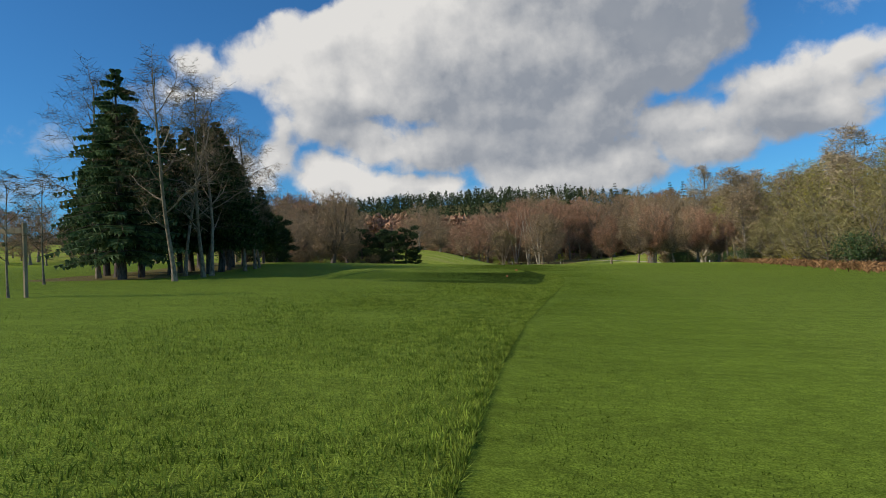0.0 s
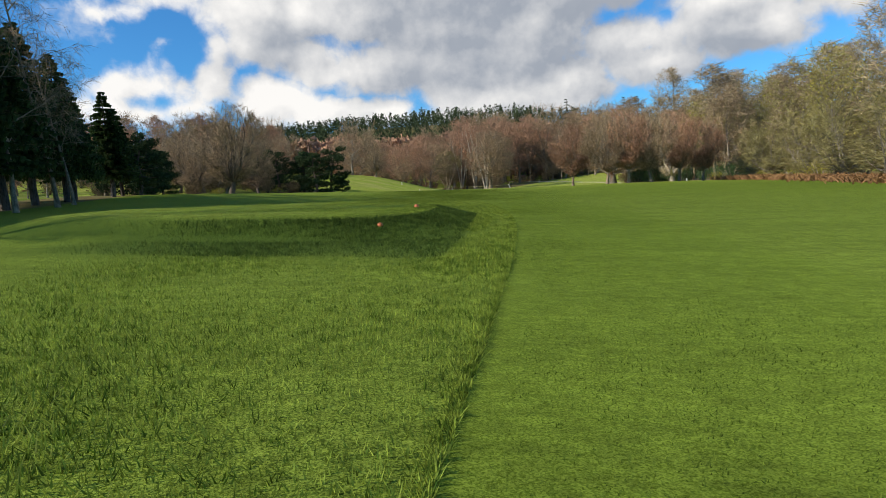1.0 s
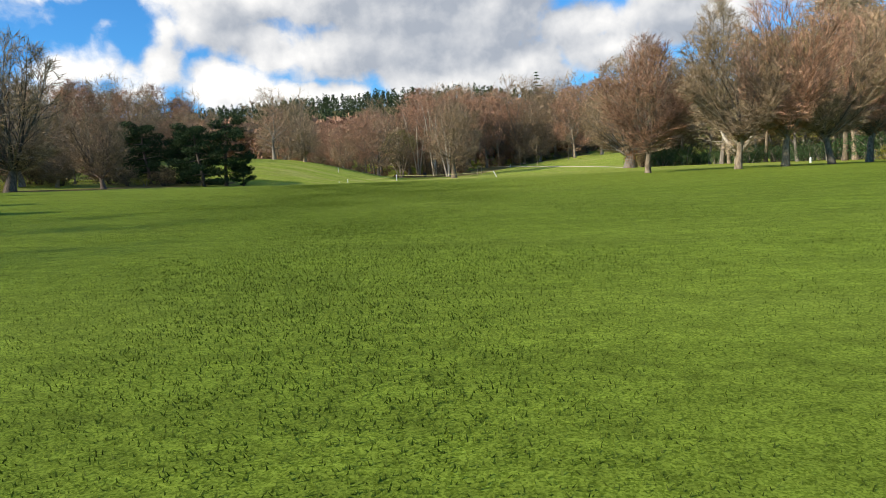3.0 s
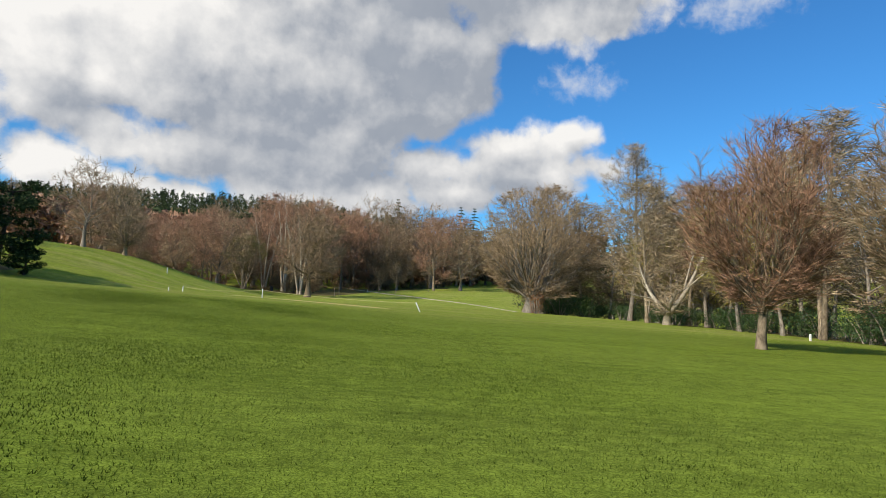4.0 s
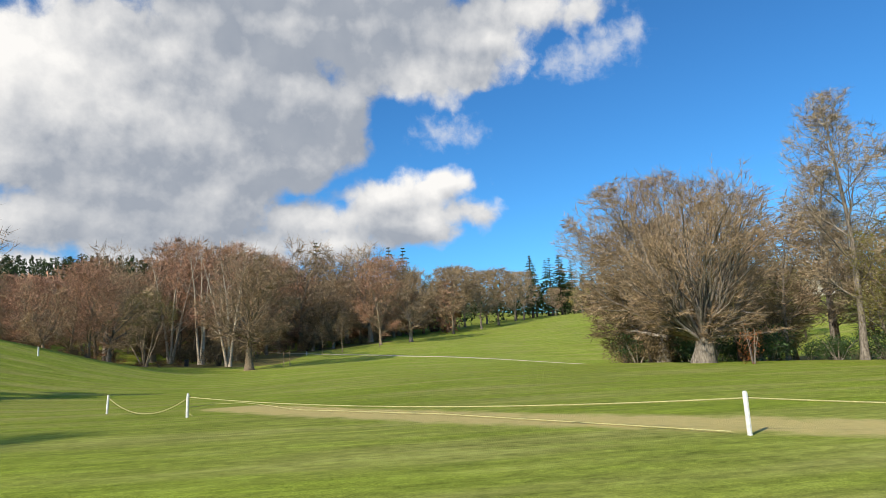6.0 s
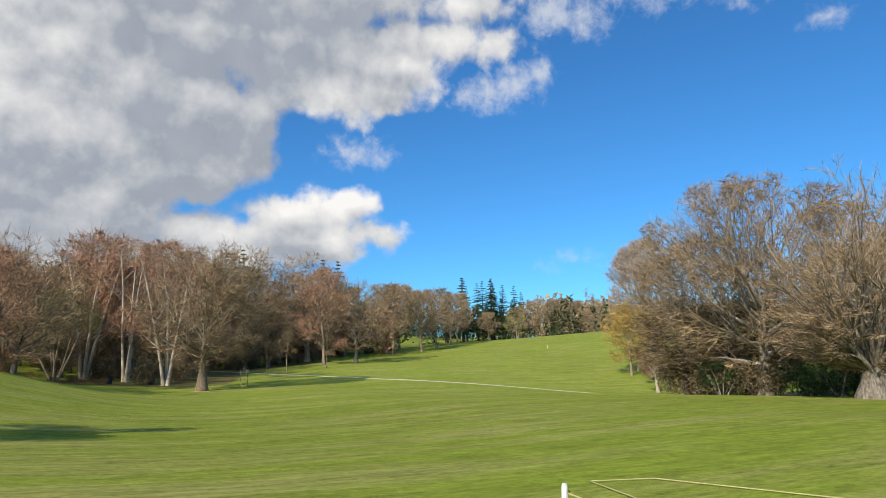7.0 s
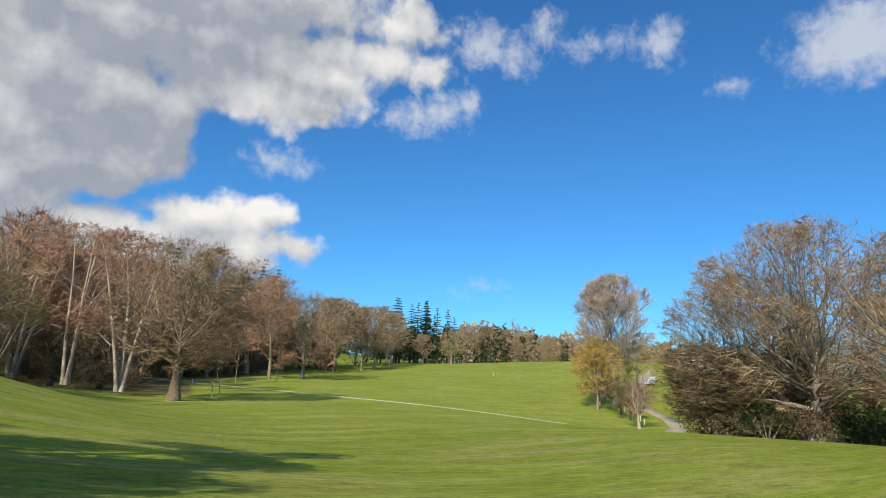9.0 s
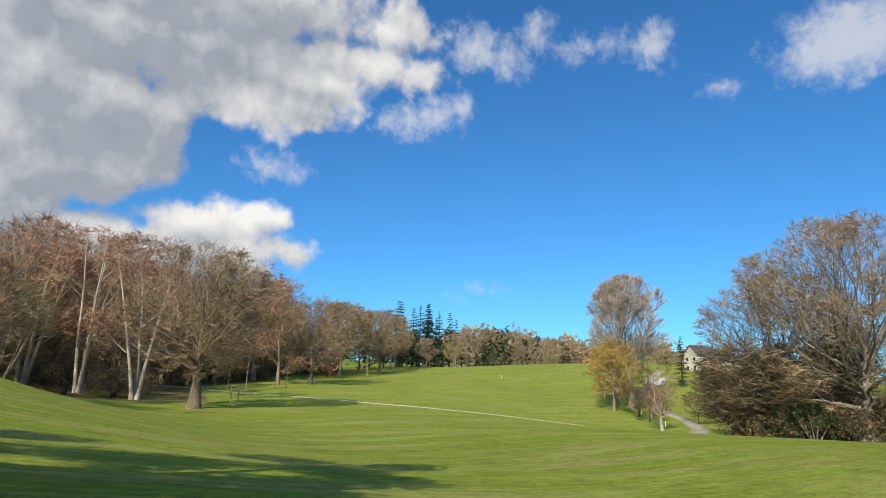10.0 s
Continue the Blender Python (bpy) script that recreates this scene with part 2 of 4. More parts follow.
RENDERED = rough_stuff("cream_render", (0.55, 0.48, 0.36), (0.74, 0.66, 0.52), 1.5, relief=0.005, vary=0.05)
SLATE = rough_stuff("slate", (0.05, 0.05, 0.055), (0.12, 0.12, 0.13), 3, relief=0.01, vary=0.1)
DARK_METAL = rough_stuff("dark_metal", (0.02, 0.02, 0.02), (0.05, 0.05, 0.05), 8, rough=0.5, relief=0.002)
TIMBER = rough_stuff("timber", (0.24, 0.17, 0.10), (0.42, 0.32, 0.20), 6, relief=0.004, stretch=6)
ORANGE = rough_stuff("orange_plastic", (0.45, 0.10, 0.03), (0.6, 0.16, 0.05), 20, rough=0.45, relief=0, vary=0.05)
STONE = rough_stuff("stone", (0.28, 0.24, 0.19), (0.5, 0.45, 0.38), 3, relief=0.03)
CAR_WHITE = rough_stuff("car_paint", (0.66, 0.67, 0.68), (0.78, 0.79, 0.8), 1, rough=0.3, relief=0, vary=0.05)
GLASS_DARK = rough_stuff("window_glass", (0.02, 0.025, 0.03), (0.05, 0.06, 0.07), 1, rough=0.08, relief=0)


def turf():
    """Mown grass: the close-cut strip along the walk, the rough beside it, worn and littered parts."""
    m, g, shader = material("turf", 0.9, 0.03)
    geo = g.node("ShaderNodeNewGeometry")
    pos = geo.outputs["Position"]
    flat = g.vec("MULTIPLY", pos, (1, 1, 0))
    sep = g.node("ShaderNodeSeparateXYZ")
    g.feed(sep.inputs[0], pos)
    x, y = sep.outputs[0], sep.outputs[1]
    zones = g.node("ShaderNodeVertexColor")
    zones.layer_name = "zones"
    zsep = g.node("ShaderNodeSeparateColor")
    g.feed(zsep.inputs[0], zones.outputs[0])
    litter, mown, worn = zsep.outputs
    fine = g.noise(flat, 55, 5, 0.75)
    clump = g.noise(flat, 24, 5, 0.7)
    tuft = g.noise(flat, 2.6, 4, 0.65)
    patch = g.noise(flat, 0.55, 4, 0.55)
    broad = g.noise(flat, 0.06, 3, 0.5)
    # streaks left by the mower, across the way
    streak = g.noise(g.vec("MULTIPLY", flat, (0.16, 1.2, 0)), 1.0, 5, 0.6)
    grain = []
    for size in (125, 64):
        cells = g.node("ShaderNodeTexVoronoi")
        warped = g.vec("ADD", flat, g.vec("SCALE", g.node("ShaderNodeTexNoise").outputs["Color"]))
        warped.node.inputs[1].links[0].from_node.inputs["Scale"].default_value = 0.03
        g.feed(cells.inputs["Vector"], warped)
        cells.inputs["Scale"].default_value = size
        split = g.node("ShaderNodeSeparateColor")
        g.feed(split.inputs[0], cells.outputs["Color"])
        grain.append(split.outputs[0])
    blade = g.math("MULTIPLY_ADD", grain[0], 0.46, g.math("MULTIPLY_ADD", grain[1], 0.18, g.math("MULTIPLY", clump, 0.16)))
    blade = g.math("MULTIPLY_ADD", fine, 0.16, g.math("MULTIPLY_ADD", tuft, 0.10, g.math("SUBTRACT", blade, 0.03)))
    rough_c = g.mix(g.span(blade, 0.20, 0.82), (0.036, 0.060, 0.003), (0.245, 0.31, 0.040))
    cut_c = g.mix(g.span(blade, 0.18, 0.82), (0.052, 0.082, 0.004), (0.182, 0.242, 0.027))
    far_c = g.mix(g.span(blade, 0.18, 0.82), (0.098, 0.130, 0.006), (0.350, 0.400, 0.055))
    edge = g.math("MULTIPLY_ADD", y, -EDGE[3], -EDGE[2])
    edge = g.math("MULTIPLY_ADD", y, edge, -EDGE[1])
    edge = g.math("MULTIPLY_ADD", y, edge, -EDGE[0])
    side = g.math("SUBTRACT", x, edge)
    wob = g.math("MULTIPLY_ADD", g.noise(flat, 1.3, 4, 0.6), 0.12, -0.06)
    in_cut = g.span(g.math("ADD", side, wob), -0.04, 0.04)
    in_cut = g.math("MULTIPLY", in_cut, g.math("SUBTRACT", 1.0, g.span(g.math("MULTIPLY_ADD", g.noise(flat, 0.5, 3), 0.8, side), 4.2, 5.0)))
    in_cut = g.math("MAXIMUM", in_cut, g.span(y, 48, 58))
    c = g.mix(in_cut, rough_c, cut_c)
    # view-dependent brightness put into the colour: dark up to y 67, pale past 82
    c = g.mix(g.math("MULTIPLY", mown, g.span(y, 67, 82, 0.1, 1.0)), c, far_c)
    straw = g.math("MULTIPLY", g.span(g.noise(g.vec("MULTIPLY", flat, (0.07, 0.42, 0)), 1.0, 6, 0.62), 0.40, 0.68, 0.0, 0.75), g.math("MULTIPLY", mown, g.span(y, 82, 108, 0.15, 1.0)))
    c = g.mix(straw, c, (0.33, 0.29, 0.095))
    combed = g.math("MULTIPLY", g.math("SUBTRACT", g.noise(g.vec("MULTIPLY", flat, (0.7, 3.6, 0)), 1.0, 7, 0.75), 0.5), g.math("MULTIPLY_ADD", mown, 1.7, 0.35))
    mottle = g.math("MULTIPLY_ADD", g.math("SUBTRACT", g.noise(g.vec("MULTIPLY", flat, (5.0, 9.0, 0)), 1.0, 4, 0.7), 0.5), 1.5, g.math("MULTIPLY", g.math("SUBTRACT", tuft, 0.5), 0.7))
    combed = g.math("ADD", combed, mottle)
    tint = g.math("MULTIPLY_ADD", patch, 0.42, g.math("MULTIPLY_ADD", broad, 0.35, g.math("MULTIPLY_ADD", streak, 0.75, g.math("ADD", combed, 0.26))))
    c = g.mix(1.0, c, g.node("ShaderNodeCombineColor").outputs[0], "MULTIPLY")
    comb = c.node.inputs[7].links[0].from_node
    for s in comb.inputs:
        g.feed(s, tint)
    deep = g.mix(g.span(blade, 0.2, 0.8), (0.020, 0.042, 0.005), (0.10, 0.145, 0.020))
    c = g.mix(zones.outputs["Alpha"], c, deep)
    dry = g.mix(g.noise(flat, 6, 5, 0.7), (0.44, 0.32, 0.11), (0.74, 0.57, 0.26))
    wear = g.span(g.math("MULTIPLY_ADD", g.noise(flat, 1.6, 6, 0.7), 1.0, g.math("MULTIPLY_ADD", worn, 1.5, -1.0)), 0.36, 0.9)
    c = g.mix(wear, c, dry)
    leaf = g.mix(g.noise(flat, 3, 6, 0.7), (0.07, 0.05, 0.025), (0.22, 0.14, 0.075))
    lit = g.span(g.math("MULTIPLY_ADD", g.noise(flat, 0.35, 5, 0.65), 0.8, g.math("MULTIPLY_ADD", litter, 1.2, -0.9)), 0.0, 0.35)
    c = g.mix(lit, c, leaf)
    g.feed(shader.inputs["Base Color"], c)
    bump(g, shader, blade, 0.7, 0.03)
    shader.inputs["Sheen Weight"].default_value = 0.14
    shader.inputs["Sheen Roughness"].default_value = 0.5
    shader.inputs["Sheen Tint"].default_value = (0.55, 0.75, 0.12, 1.0)
    return m


EDGE = (0.365, 0.203, -0.0068, 0.000107)      # the cut edge: x = -(a + b y + c y^2 + d y^3)


def edge_x(y):
    return -(EDGE[0] + y * (EDGE[1] + y * (EDGE[2] + y * EDGE[3])))



TURF = turf()

# ---- ground ----
XS = np.array([-200, -110, -60, -35, -15, 5, 30, 70, 150, 320.0])
YS = np.array([-40, 35, 80, 110, 140, 180, 220, 280, 380, 480.0])
LEVELS = np.array([
    [3.5, 8.1, 11.0, 13.2, 15.3, 17.4, 18.8, 19.6, 21.2, 23.0],
    [3.0, 4.8, 5.7, 7.0, 9.5, 10.9, 9.6, 10.7, 15.8, 20.4],
    [2.4, 3.2, 4.0, 3.3, 3.6, 7.0, 2.2, 6.5, 13.1, 18.8],
    [1.9, 2.0, 2.5, 1.9, 0.6, 0.3, 0.8, 3.8, 11.6, 17.9],
    [1.2, 1.1, 1.2, 1.1, 0.5, 0.0, 0.7, 2.7, 10.5, 17.2],
    [0.3, 0.0, 0.6, 0.3, 0.1, -0.6, 1.1, 3.6, 9.9, 16.6],
    [-0.8, -0.5, -0.7, -0.6, -1.0, -2.4, 1.1, 4.0, 9.8, 15.9],
    [-2.8, -2.0, -2.1, -2.1, -2.2, -1.4, 1.8, 7.0, 10.3, 15.4],
    [-7.6, -6.0, -5.1, -4.2, -2.6, 1.6, 9.5, 13.6, 12.9, 15.7],
    [-19.2, -12.5, -8.3, -5.3, -2.4, 1.2, 4.0, 7.9, 15.1, 21.2],
])


def hermite(v, nodes):
    """Weights of the nodes for a smooth curve through them, at each v."""
    v = np.clip(v, nodes[0], nodes[-1] - 1e-6)
    n = len(nodes)
    k = np.clip(np.searchsorted(nodes, v, side="right") - 1, 0, n - 2)
    h = nodes[k + 1] - nodes[k]
    s = (v - nodes[k]) / h
    w = np.zeros((len(v), n))
    rows = np.arange(len(v))
    w[rows, k] += 2 * s**3 - 3 * s * s + 1
    w[rows, k + 1] += -2 * s**3 + 3 * s * s
    for j, t in ((k, s**3 - 2 * s * s + s), (k + 1, s**3 - s * s)):
        a, b = np.maximum(j - 1, 0), np.minimum(j + 1, n - 1)
        slope = t * h / (nodes[b] - nodes[a])
        np.add.at(w, (rows, b), slope)
        np.add.at(w, (rows, a), -slope)
    return w


def ramp(t):
    t = np.clip(t, 0, 1)
    return t * t * (3 - 2 * t)


def tee_shape(x, y):
    """A raised tee beside the cut strip: 1 on its top, 0 beyond its banks."""
    u, v = (x - TEE[0]) + (y - TEE[1]) * 0.08, (y - TEE[1])
    d = (np.abs(u / TEE[2]) ** 3.5 + np.abs(v / TEE[3]) ** 3.5) ** (1 / 3.5)
    return ramp((1.12 - d) / 0.42)


TEE = (-11.6, 35.2, 6.8, 4.8, 0.5)


def ground_z(x, y):
    x, y = np.atleast_1d(np.asarray(x, float)), np.atleast_1d(np.asarray(y, float))
    z = np.einsum("pi,ij,pj->p", hermite(x, XS), LEVELS, hermite(y, YS))
    z = z + 55 * ramp((y - 330) / 420) * ramp((230 - x) / 330)
    return z + TEE[4] * tee_shape(x, y)


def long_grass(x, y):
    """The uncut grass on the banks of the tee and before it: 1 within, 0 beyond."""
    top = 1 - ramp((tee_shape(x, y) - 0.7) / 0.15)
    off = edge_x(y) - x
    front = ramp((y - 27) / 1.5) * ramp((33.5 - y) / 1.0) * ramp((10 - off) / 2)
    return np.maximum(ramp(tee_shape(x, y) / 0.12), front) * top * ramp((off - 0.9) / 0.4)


def gz(x, y):
    return float(ground_z(x, y)[0])


def steps(*spans):
    out = []
    for a, b, step in spans:
        out += list(np.arange(a, b, step))
    return np.array(out + [spans[-1][1]])


def near_line(x, y, line):
    """Distance from points to a polyline."""
    best = np.full(np.shape(x), 1e9)
    for (ax, ay), (bx, by) in zip(line, line[1:]):
        dx, dy = bx - ax, by - ay
        s = np.clip(((x - ax) * dx + (y - ay) * dy) / (dx * dx + dy * dy), 0, 1)
        best = np.minimum(best, np.hypot(x - ax - s * dx, y - ay - s * dy))
    return best


WOOD_EDGES = [
    ([(20, 40), (23, 70), (21, 100), (23, 118), (20, 140), (29, 160)], 6),
    ([(-58, 224), (-44, 222), (-28, 214), (-24, 232), (-20, 262), (5, 275)], 9),
    ([(-32, 30), (-46, 60), (-64, 98)], 6),
    ([(-64, 104), (-60, 126), (-56, 140)], 5),
]
FAR_FAIRWAYS = [([(-33, 165), (-20, 185), (10, 205), (60, 255), (150, 330), (287, 458)], 17), ([(-25, 150), (-48, 158), (-62, 178), (-78, 210)], 9),
                ([(-30, 112), (-34, 125), (-36, 140)], 12)]
WORN = [(-27.3, 122.5), (-25.2, 117.2), (-22.5, 113), (-18, 108.5), (-14, 105.5)]


def build_ground():
    xs = steps((-2600, -600, 120), (-600, -200, 25), (-200, -60, 5), (-60, -48, 1.5), (-48, -14, 0.8), (-14, 4, 0.5), (4, 18, 1), (18, 60, 2), (60, 200, 5), (200, 600, 25), (600, 2600, 120))
    ys = steps((-2200, -400, 120), (-400, -60, 20), (-60, -8, 4), (-8, 60, 0.7), (60, 165, 1.0), (165, 300, 2.5), (300, 600, 10), (600, 1000, 40), (1000, 3400, 120))
    gx, gy = np.meshgrid(xs, ys, indexing="ij")
    x, y = gx.ravel(), gy.ravel()
    z = ground_z(x, y)
    rng = np.random.default_rng(3)
    edge = edge_x(y)
    tall = ((x < edge) & (x > -60)) * ramp((50 - y) / 12)
    lump = sum(np.sin(x * a + y * b + c) for a, b, c in zip(rng.uniform(-2, 2, 9), rng.uniform(-2, 2, 9), rng.uniform(0, 6, 9))) / 9
    z = z + lump * (0.012 + 0.03 * tall) + tall * 0.03 * (1 - tee_shape(x, y))
    ny = len(ys)
    i = (np.arange(len(xs) - 1)[:, None] * ny + np.arange(ny - 1)[None, :]).ravel()
    faces = np.stack([i, i + ny, i + ny + 1, i + 1], 1)
    me = bpy.data.meshes.new("ground")
    me.vertices.add(len(x))
    me.vertices.foreach_set("co", np.stack([x, y, z], 1).astype(np.float32).ravel())
    me.loops.add(faces.size)
    me.loops.foreach_set("vertex_index", faces.astype(np.int32).ravel())
    me.polygons.add(len(faces))
    me.polygons.foreach_set("loop_start", np.arange(0, faces.size, 4, dtype=np.int32))
    me.update(calc_edges=True)
    me.shade_smooth()
    litter = np.zeros(len(x))
    for line, w in WOOD_EDGES:
        litter = np.maximum(litter, ramp((w - near_line(x, y, line)) / w * 1.6))
    litter = np.maximum(litter, ramp((x - 19) / 8) * (y < 175) * ramp((230 - x) / 100))
    litter = np.maximum(litter, ramp((y - 330) / 60) * (x < 60))
    # not only mowing: also paleness rising with y, tone standing in for brightness
    mown = np.where(x > edge + 3.4, 0.2, np.where(x < edge, 0.45 * ramp((y - 35) / 8), 0.0)) + ramp((y - 50) / 12) * 0.25
    mown = np.minimum(mown, 0.45) + 0.6 * ramp((y - 92) / 14)
    for line, w in FAR_FAIRWAYS:
        mown = np.maximum(mown, ramp((w - near_line(x, y, line)) / 1.5))
    mown = np.maximum(mown, ramp((tee_shape(x, y) - 0.85) / 0.1))
    worn = ramp((2.6 - near_line(x, y, WORN)) / 2.2)
    for px, py, r in ((-6.2, 44.0, 0.35), (-11.4, 68.4, 0.22), (-11.1, 68.5, 0.2), (-27.6, 198.2, 2.6), (49, 207, 2.5)):
        worn = np.maximum(worn, ramp((r - np.hypot(x - px, y - py)) / r * 1.5))
    att = me.color_attributes.new("zones", "FLOAT_COLOR", "POINT")
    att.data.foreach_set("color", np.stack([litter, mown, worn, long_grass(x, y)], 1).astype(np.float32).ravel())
    me.materials.append(TURF)
    tagged(new("ground", me), "rolling mown golf course grass with rough and worn patches", "grass", kind="structure")


build_ground()


# ---- mesh helpers ----
class Shape:
    """Collects vertices and faces for one mesh."""

    def __init__(self):
        self.v, self.f = [], []

    def tube(self, points, radii, sides, cap=False):
        start = len(self.v)
        up = None
        for i, (p, r) in enumerate(zip(points, radii)):
            a, b = points[max(i - 1, 0)], points[min(i + 1, len(points) - 1)]
            d = b - a
            d = d / (np.linalg.norm(d) + 1e-9)
            if up is None:
                up = np.cross(d, (0.3, 0.9, 0.2) if abs(d[1]) < 0.8 else (1, 0, 0))
            up = up - d * (up @ d)
            up = up / (np.linalg.norm(up) + 1e-9)
            w = np.cross(d, up)
            for k in range(sides):
                t = 2 * math.pi * k / sides
                self.v.append(p + r * (math.cos(t) * up + math.sin(t) * w))
        for i in range(len(points) - 1):
            for k in range(sides):
                a, b = start + i * sides + k, start + i * sides + (k + 1) % sides
                self.f.append((a, b, b + sides, a + sides))
        if cap:
            self.f.append(tuple(range(start + (len(points) - 1) * sides, start + len(points) * sides)))
            self.f.append(tuple(range(start, start + sides))[::-1])

    def ribbon(self, a, b, c, w, across):
        n = len(self.v)
        self.v += [a - across * w, a + across * w, b + across * w * 0.75, b - across * w * 0.75, c]
        self.f += [(n, n + 1, n + 2, n + 3), (n + 3, n + 2, n + 4)]

    def tri(self, a, b, c):
        n = len(self.v)
        self.v += [a, b, c]
        self.f.append((n, n + 1, n + 2))

    def quad(self, a, b, c, d):
        n = len(self.v)
        self.v += [a, b, c, d]
        self.f.append((n, n + 1, n + 2, n + 3))

    def box(self, lo, hi):
        n = len(self.v)
        (x0, y0, z0), (x1, y1, z1) = lo, hi
        self.v += [np.array(p, float) for p in ((x0, y0, z0), (x1, y0, z0), (x1, y1, z0), (x0, y1, z0), (x0, y0, z1), (x1, y0, z1), (x1, y1, z1), (x0, y1, z1))]
        self.f += [tuple(n + k for k in q) for q in ((3, 2, 1, 0), (4, 5, 6, 7), (0, 1, 5, 4), (1, 2, 6, 5), (2, 3, 7, 6), (3, 0, 4, 7))]

    def mesh(self, name, mat, smooth=False):
        me = bpy.data.meshes.new(name)
        me.from_pydata([tuple(p) for p in self.v], [], self.f)
        me.materials.append(mat)
        if smooth:
            me.shade_smooth()
        return me


def part(name, shape, mat, parent, label="", smooth=False):
    ob = new(name, shape.mesh(name, mat, smooth))
    ob.parent = parent
    if label:
        tagged(ob, label)
    return ob


def unit(rng):
    v = rng.normal(size=3)
    return v / np.linalg.norm(v)


def swing(d, angle, spin, rng=None):
    """d turned away from itself by angle, round to spin."""
    a = np.cross(d, (0.0, 0.0, 1.0) if abs(d[2]) < 0.95 else (1.0, 0.0, 0.0))
    a = a / np.linalg.norm(a)
    b = np.cross(d, a)
    out = d * math.cos(angle) + (a * math.cos(spin) + b * math.sin(spin)) * math.sin(angle)
    return out / np.linalg.norm(out)


def bare_tree(name, label, seed, tall, wide, clear, girth, limbs=11, kids=(7, 5, 5), style="round", bark=None, twig=None, lift=0.25, droop=0.0, twig_len=0.9,
              twig_w=0.016, leaves=0, leaf=None, leaf_size=0.09, stems=1, lean=0.05, group="", flare=1.5, category="tree", far=False, fork=(0.45, 0.95)):
    """A leafless tree: trunk and limbs as one mesh, the fine twigs of the crown as another, and young leaves where it has them."""
    rng = np.random.default_rng(seed)
    wood, fine, green = Shape(), Shape(), Shape()
    mid, half = clear + (tall - clear) * 0.52, (tall - clear) * 0.52
    low = clear + (tall - clear) * (0.34 if style == "round" else 0.5)

    def reach(p, d):
        c = np.array((0, 0, mid))
        s = np.array((1 / wide, 1 / wide, 1 / half))
        q, e = (p - c) * s, d * s
        a, b, k = e @ e, q @ e, q @ q - 1
        disc = b * b - a * k
        if disc <= 0:
            return 0.0
        return max((-b + math.sqrt(disc)) / a, 0.0)

    def bough(p, d, length, r0, level, n):
        pts, rad = [p], [r0]
        segs = (0, 6, 4, 2, 2)[level]
        for i in range(segs):
            s = (i + 1) / segs
            d = d + rng.normal(size=3) * (0.0, 0.13, 0.17, 0.2, 0.25)[level] + np.array((0, 0, lift * (0.5 if level == 1 else 0.35) - droop * level * 0.32))
            d = d / np.linalg.norm(d)
            p = p + d * length / segs
            pts.append(p)
            rad.append(max(r0 * (1 - s) ** 0.8, r0 * 0.12))
        if level <= 2:
            wood.tube(pts, rad, (0, 5, 3)[level] if far else (0, 6, 4)[level])
        elif level == 3:
            if far:
                fine.ribbon(pts[0], pts[1], pts[2], twig_w * 1.3, np.cross(d, unit(rng)))
            else:
                fine.tube(pts, rad, 3)
        elif far and not leaves:
            w = np.cross(d, unit(rng)) * twig_w * 1.25
            fine.tri(pts[0] - w, pts[0] + w, pts[2])
            return
        else:
            fine.ribbon(pts[0], pts[1], pts[2], twig_w, np.cross(d, unit(rng)))
            for _ in range(leaves):
                q = pts[1] + (pts[2] - pts[1]) * rng.uniform(-0.5, 1.1) + rng.normal(size=3) * 0.07
                u, v = unit(rng) * leaf_size, unit(rng) * leaf_size
                green.tri(q, q + u, q + v)
            return
        count = n[level - 1]
        if level < 3:
            count = max(2, min(count, int(count * length / (2.4, 0.8)[level - 1] + 0.5)))
        for k in range(count):
            s = 0.22 + 0.78 * (k + rng.uniform(0.2, 0.9)) / count
            f = min(s, 0.999) * segs
            i = int(f)
            q = pts[i] + (pts[i + 1] - pts[i]) * (f - i)
            e = swing(pts[i + 1] - pts[i], rng.uniform(*fork), k * 2.4 + rng.uniform(0, 1.2))
            room = reach(q, e) if level < 3 else 0
            if level == 3:
                ln = twig_len * rng.uniform(0.55, 1.2)
                if far and not leaves:
                    e = e * ln + np.array((0, 0, (lift * 0.3 - droop) * ln))
                    w = np.cross(e, unit(rng)) * (twig_w * 1.25 / ln)
                    fine.tri(q - w, q + w, q + e)
                    continue
            else:
                ln = min(room * rng.uniform(0.75, 1.05), length * (0.62, 0.6)[level - 1] * rng.uniform(0.6, 1.1) * (1.25 - 0.5 * s))
                ln = max(ln, 0.35)
            bough(q, e, ln, max(rad[i] * 0.62, 0.02 if far and level == 1 else 0.008), level + 1, n)

    for stem in range(stems):
        turn = stem * 2.4 + seed
        d = np.array((math.cos(turn) * lean, math.sin(turn) * lean, 1.0))
        if stems > 1:
            d = np.array((math.cos(turn) * (0.11 if style == "upright" else 0.28), math.sin(turn) * (0.11 if style == "upright" else 0.28), 1.0))
        d = d / np.linalg.norm(d)
        p = np.array((math.cos(turn), math.sin(turn), 0.0)) * (girth * 1.2 if stems > 1 else 0.0) + np.array((0, 0, -0.35))
        top = {"round": 0.62, "upright": 0.93, "vase": 0.0, "spread": 0.42}[style] * tall
        top = max(top, clear * 1.15)
        n = max(6, int(top / 1.1))
        pts, rad = [p], [girth * flare]
        for i in range(n):
            d = d + rng.normal(size=3) * ((0.022, 0.022, 0.0) if style == "upright" else (0.05, 0.05, 0.03))
            d = d / np.linalg.norm(d)
            p = p + d * (top + 0.35) / n
            s = (i + 1) / n
            pts.append(p)
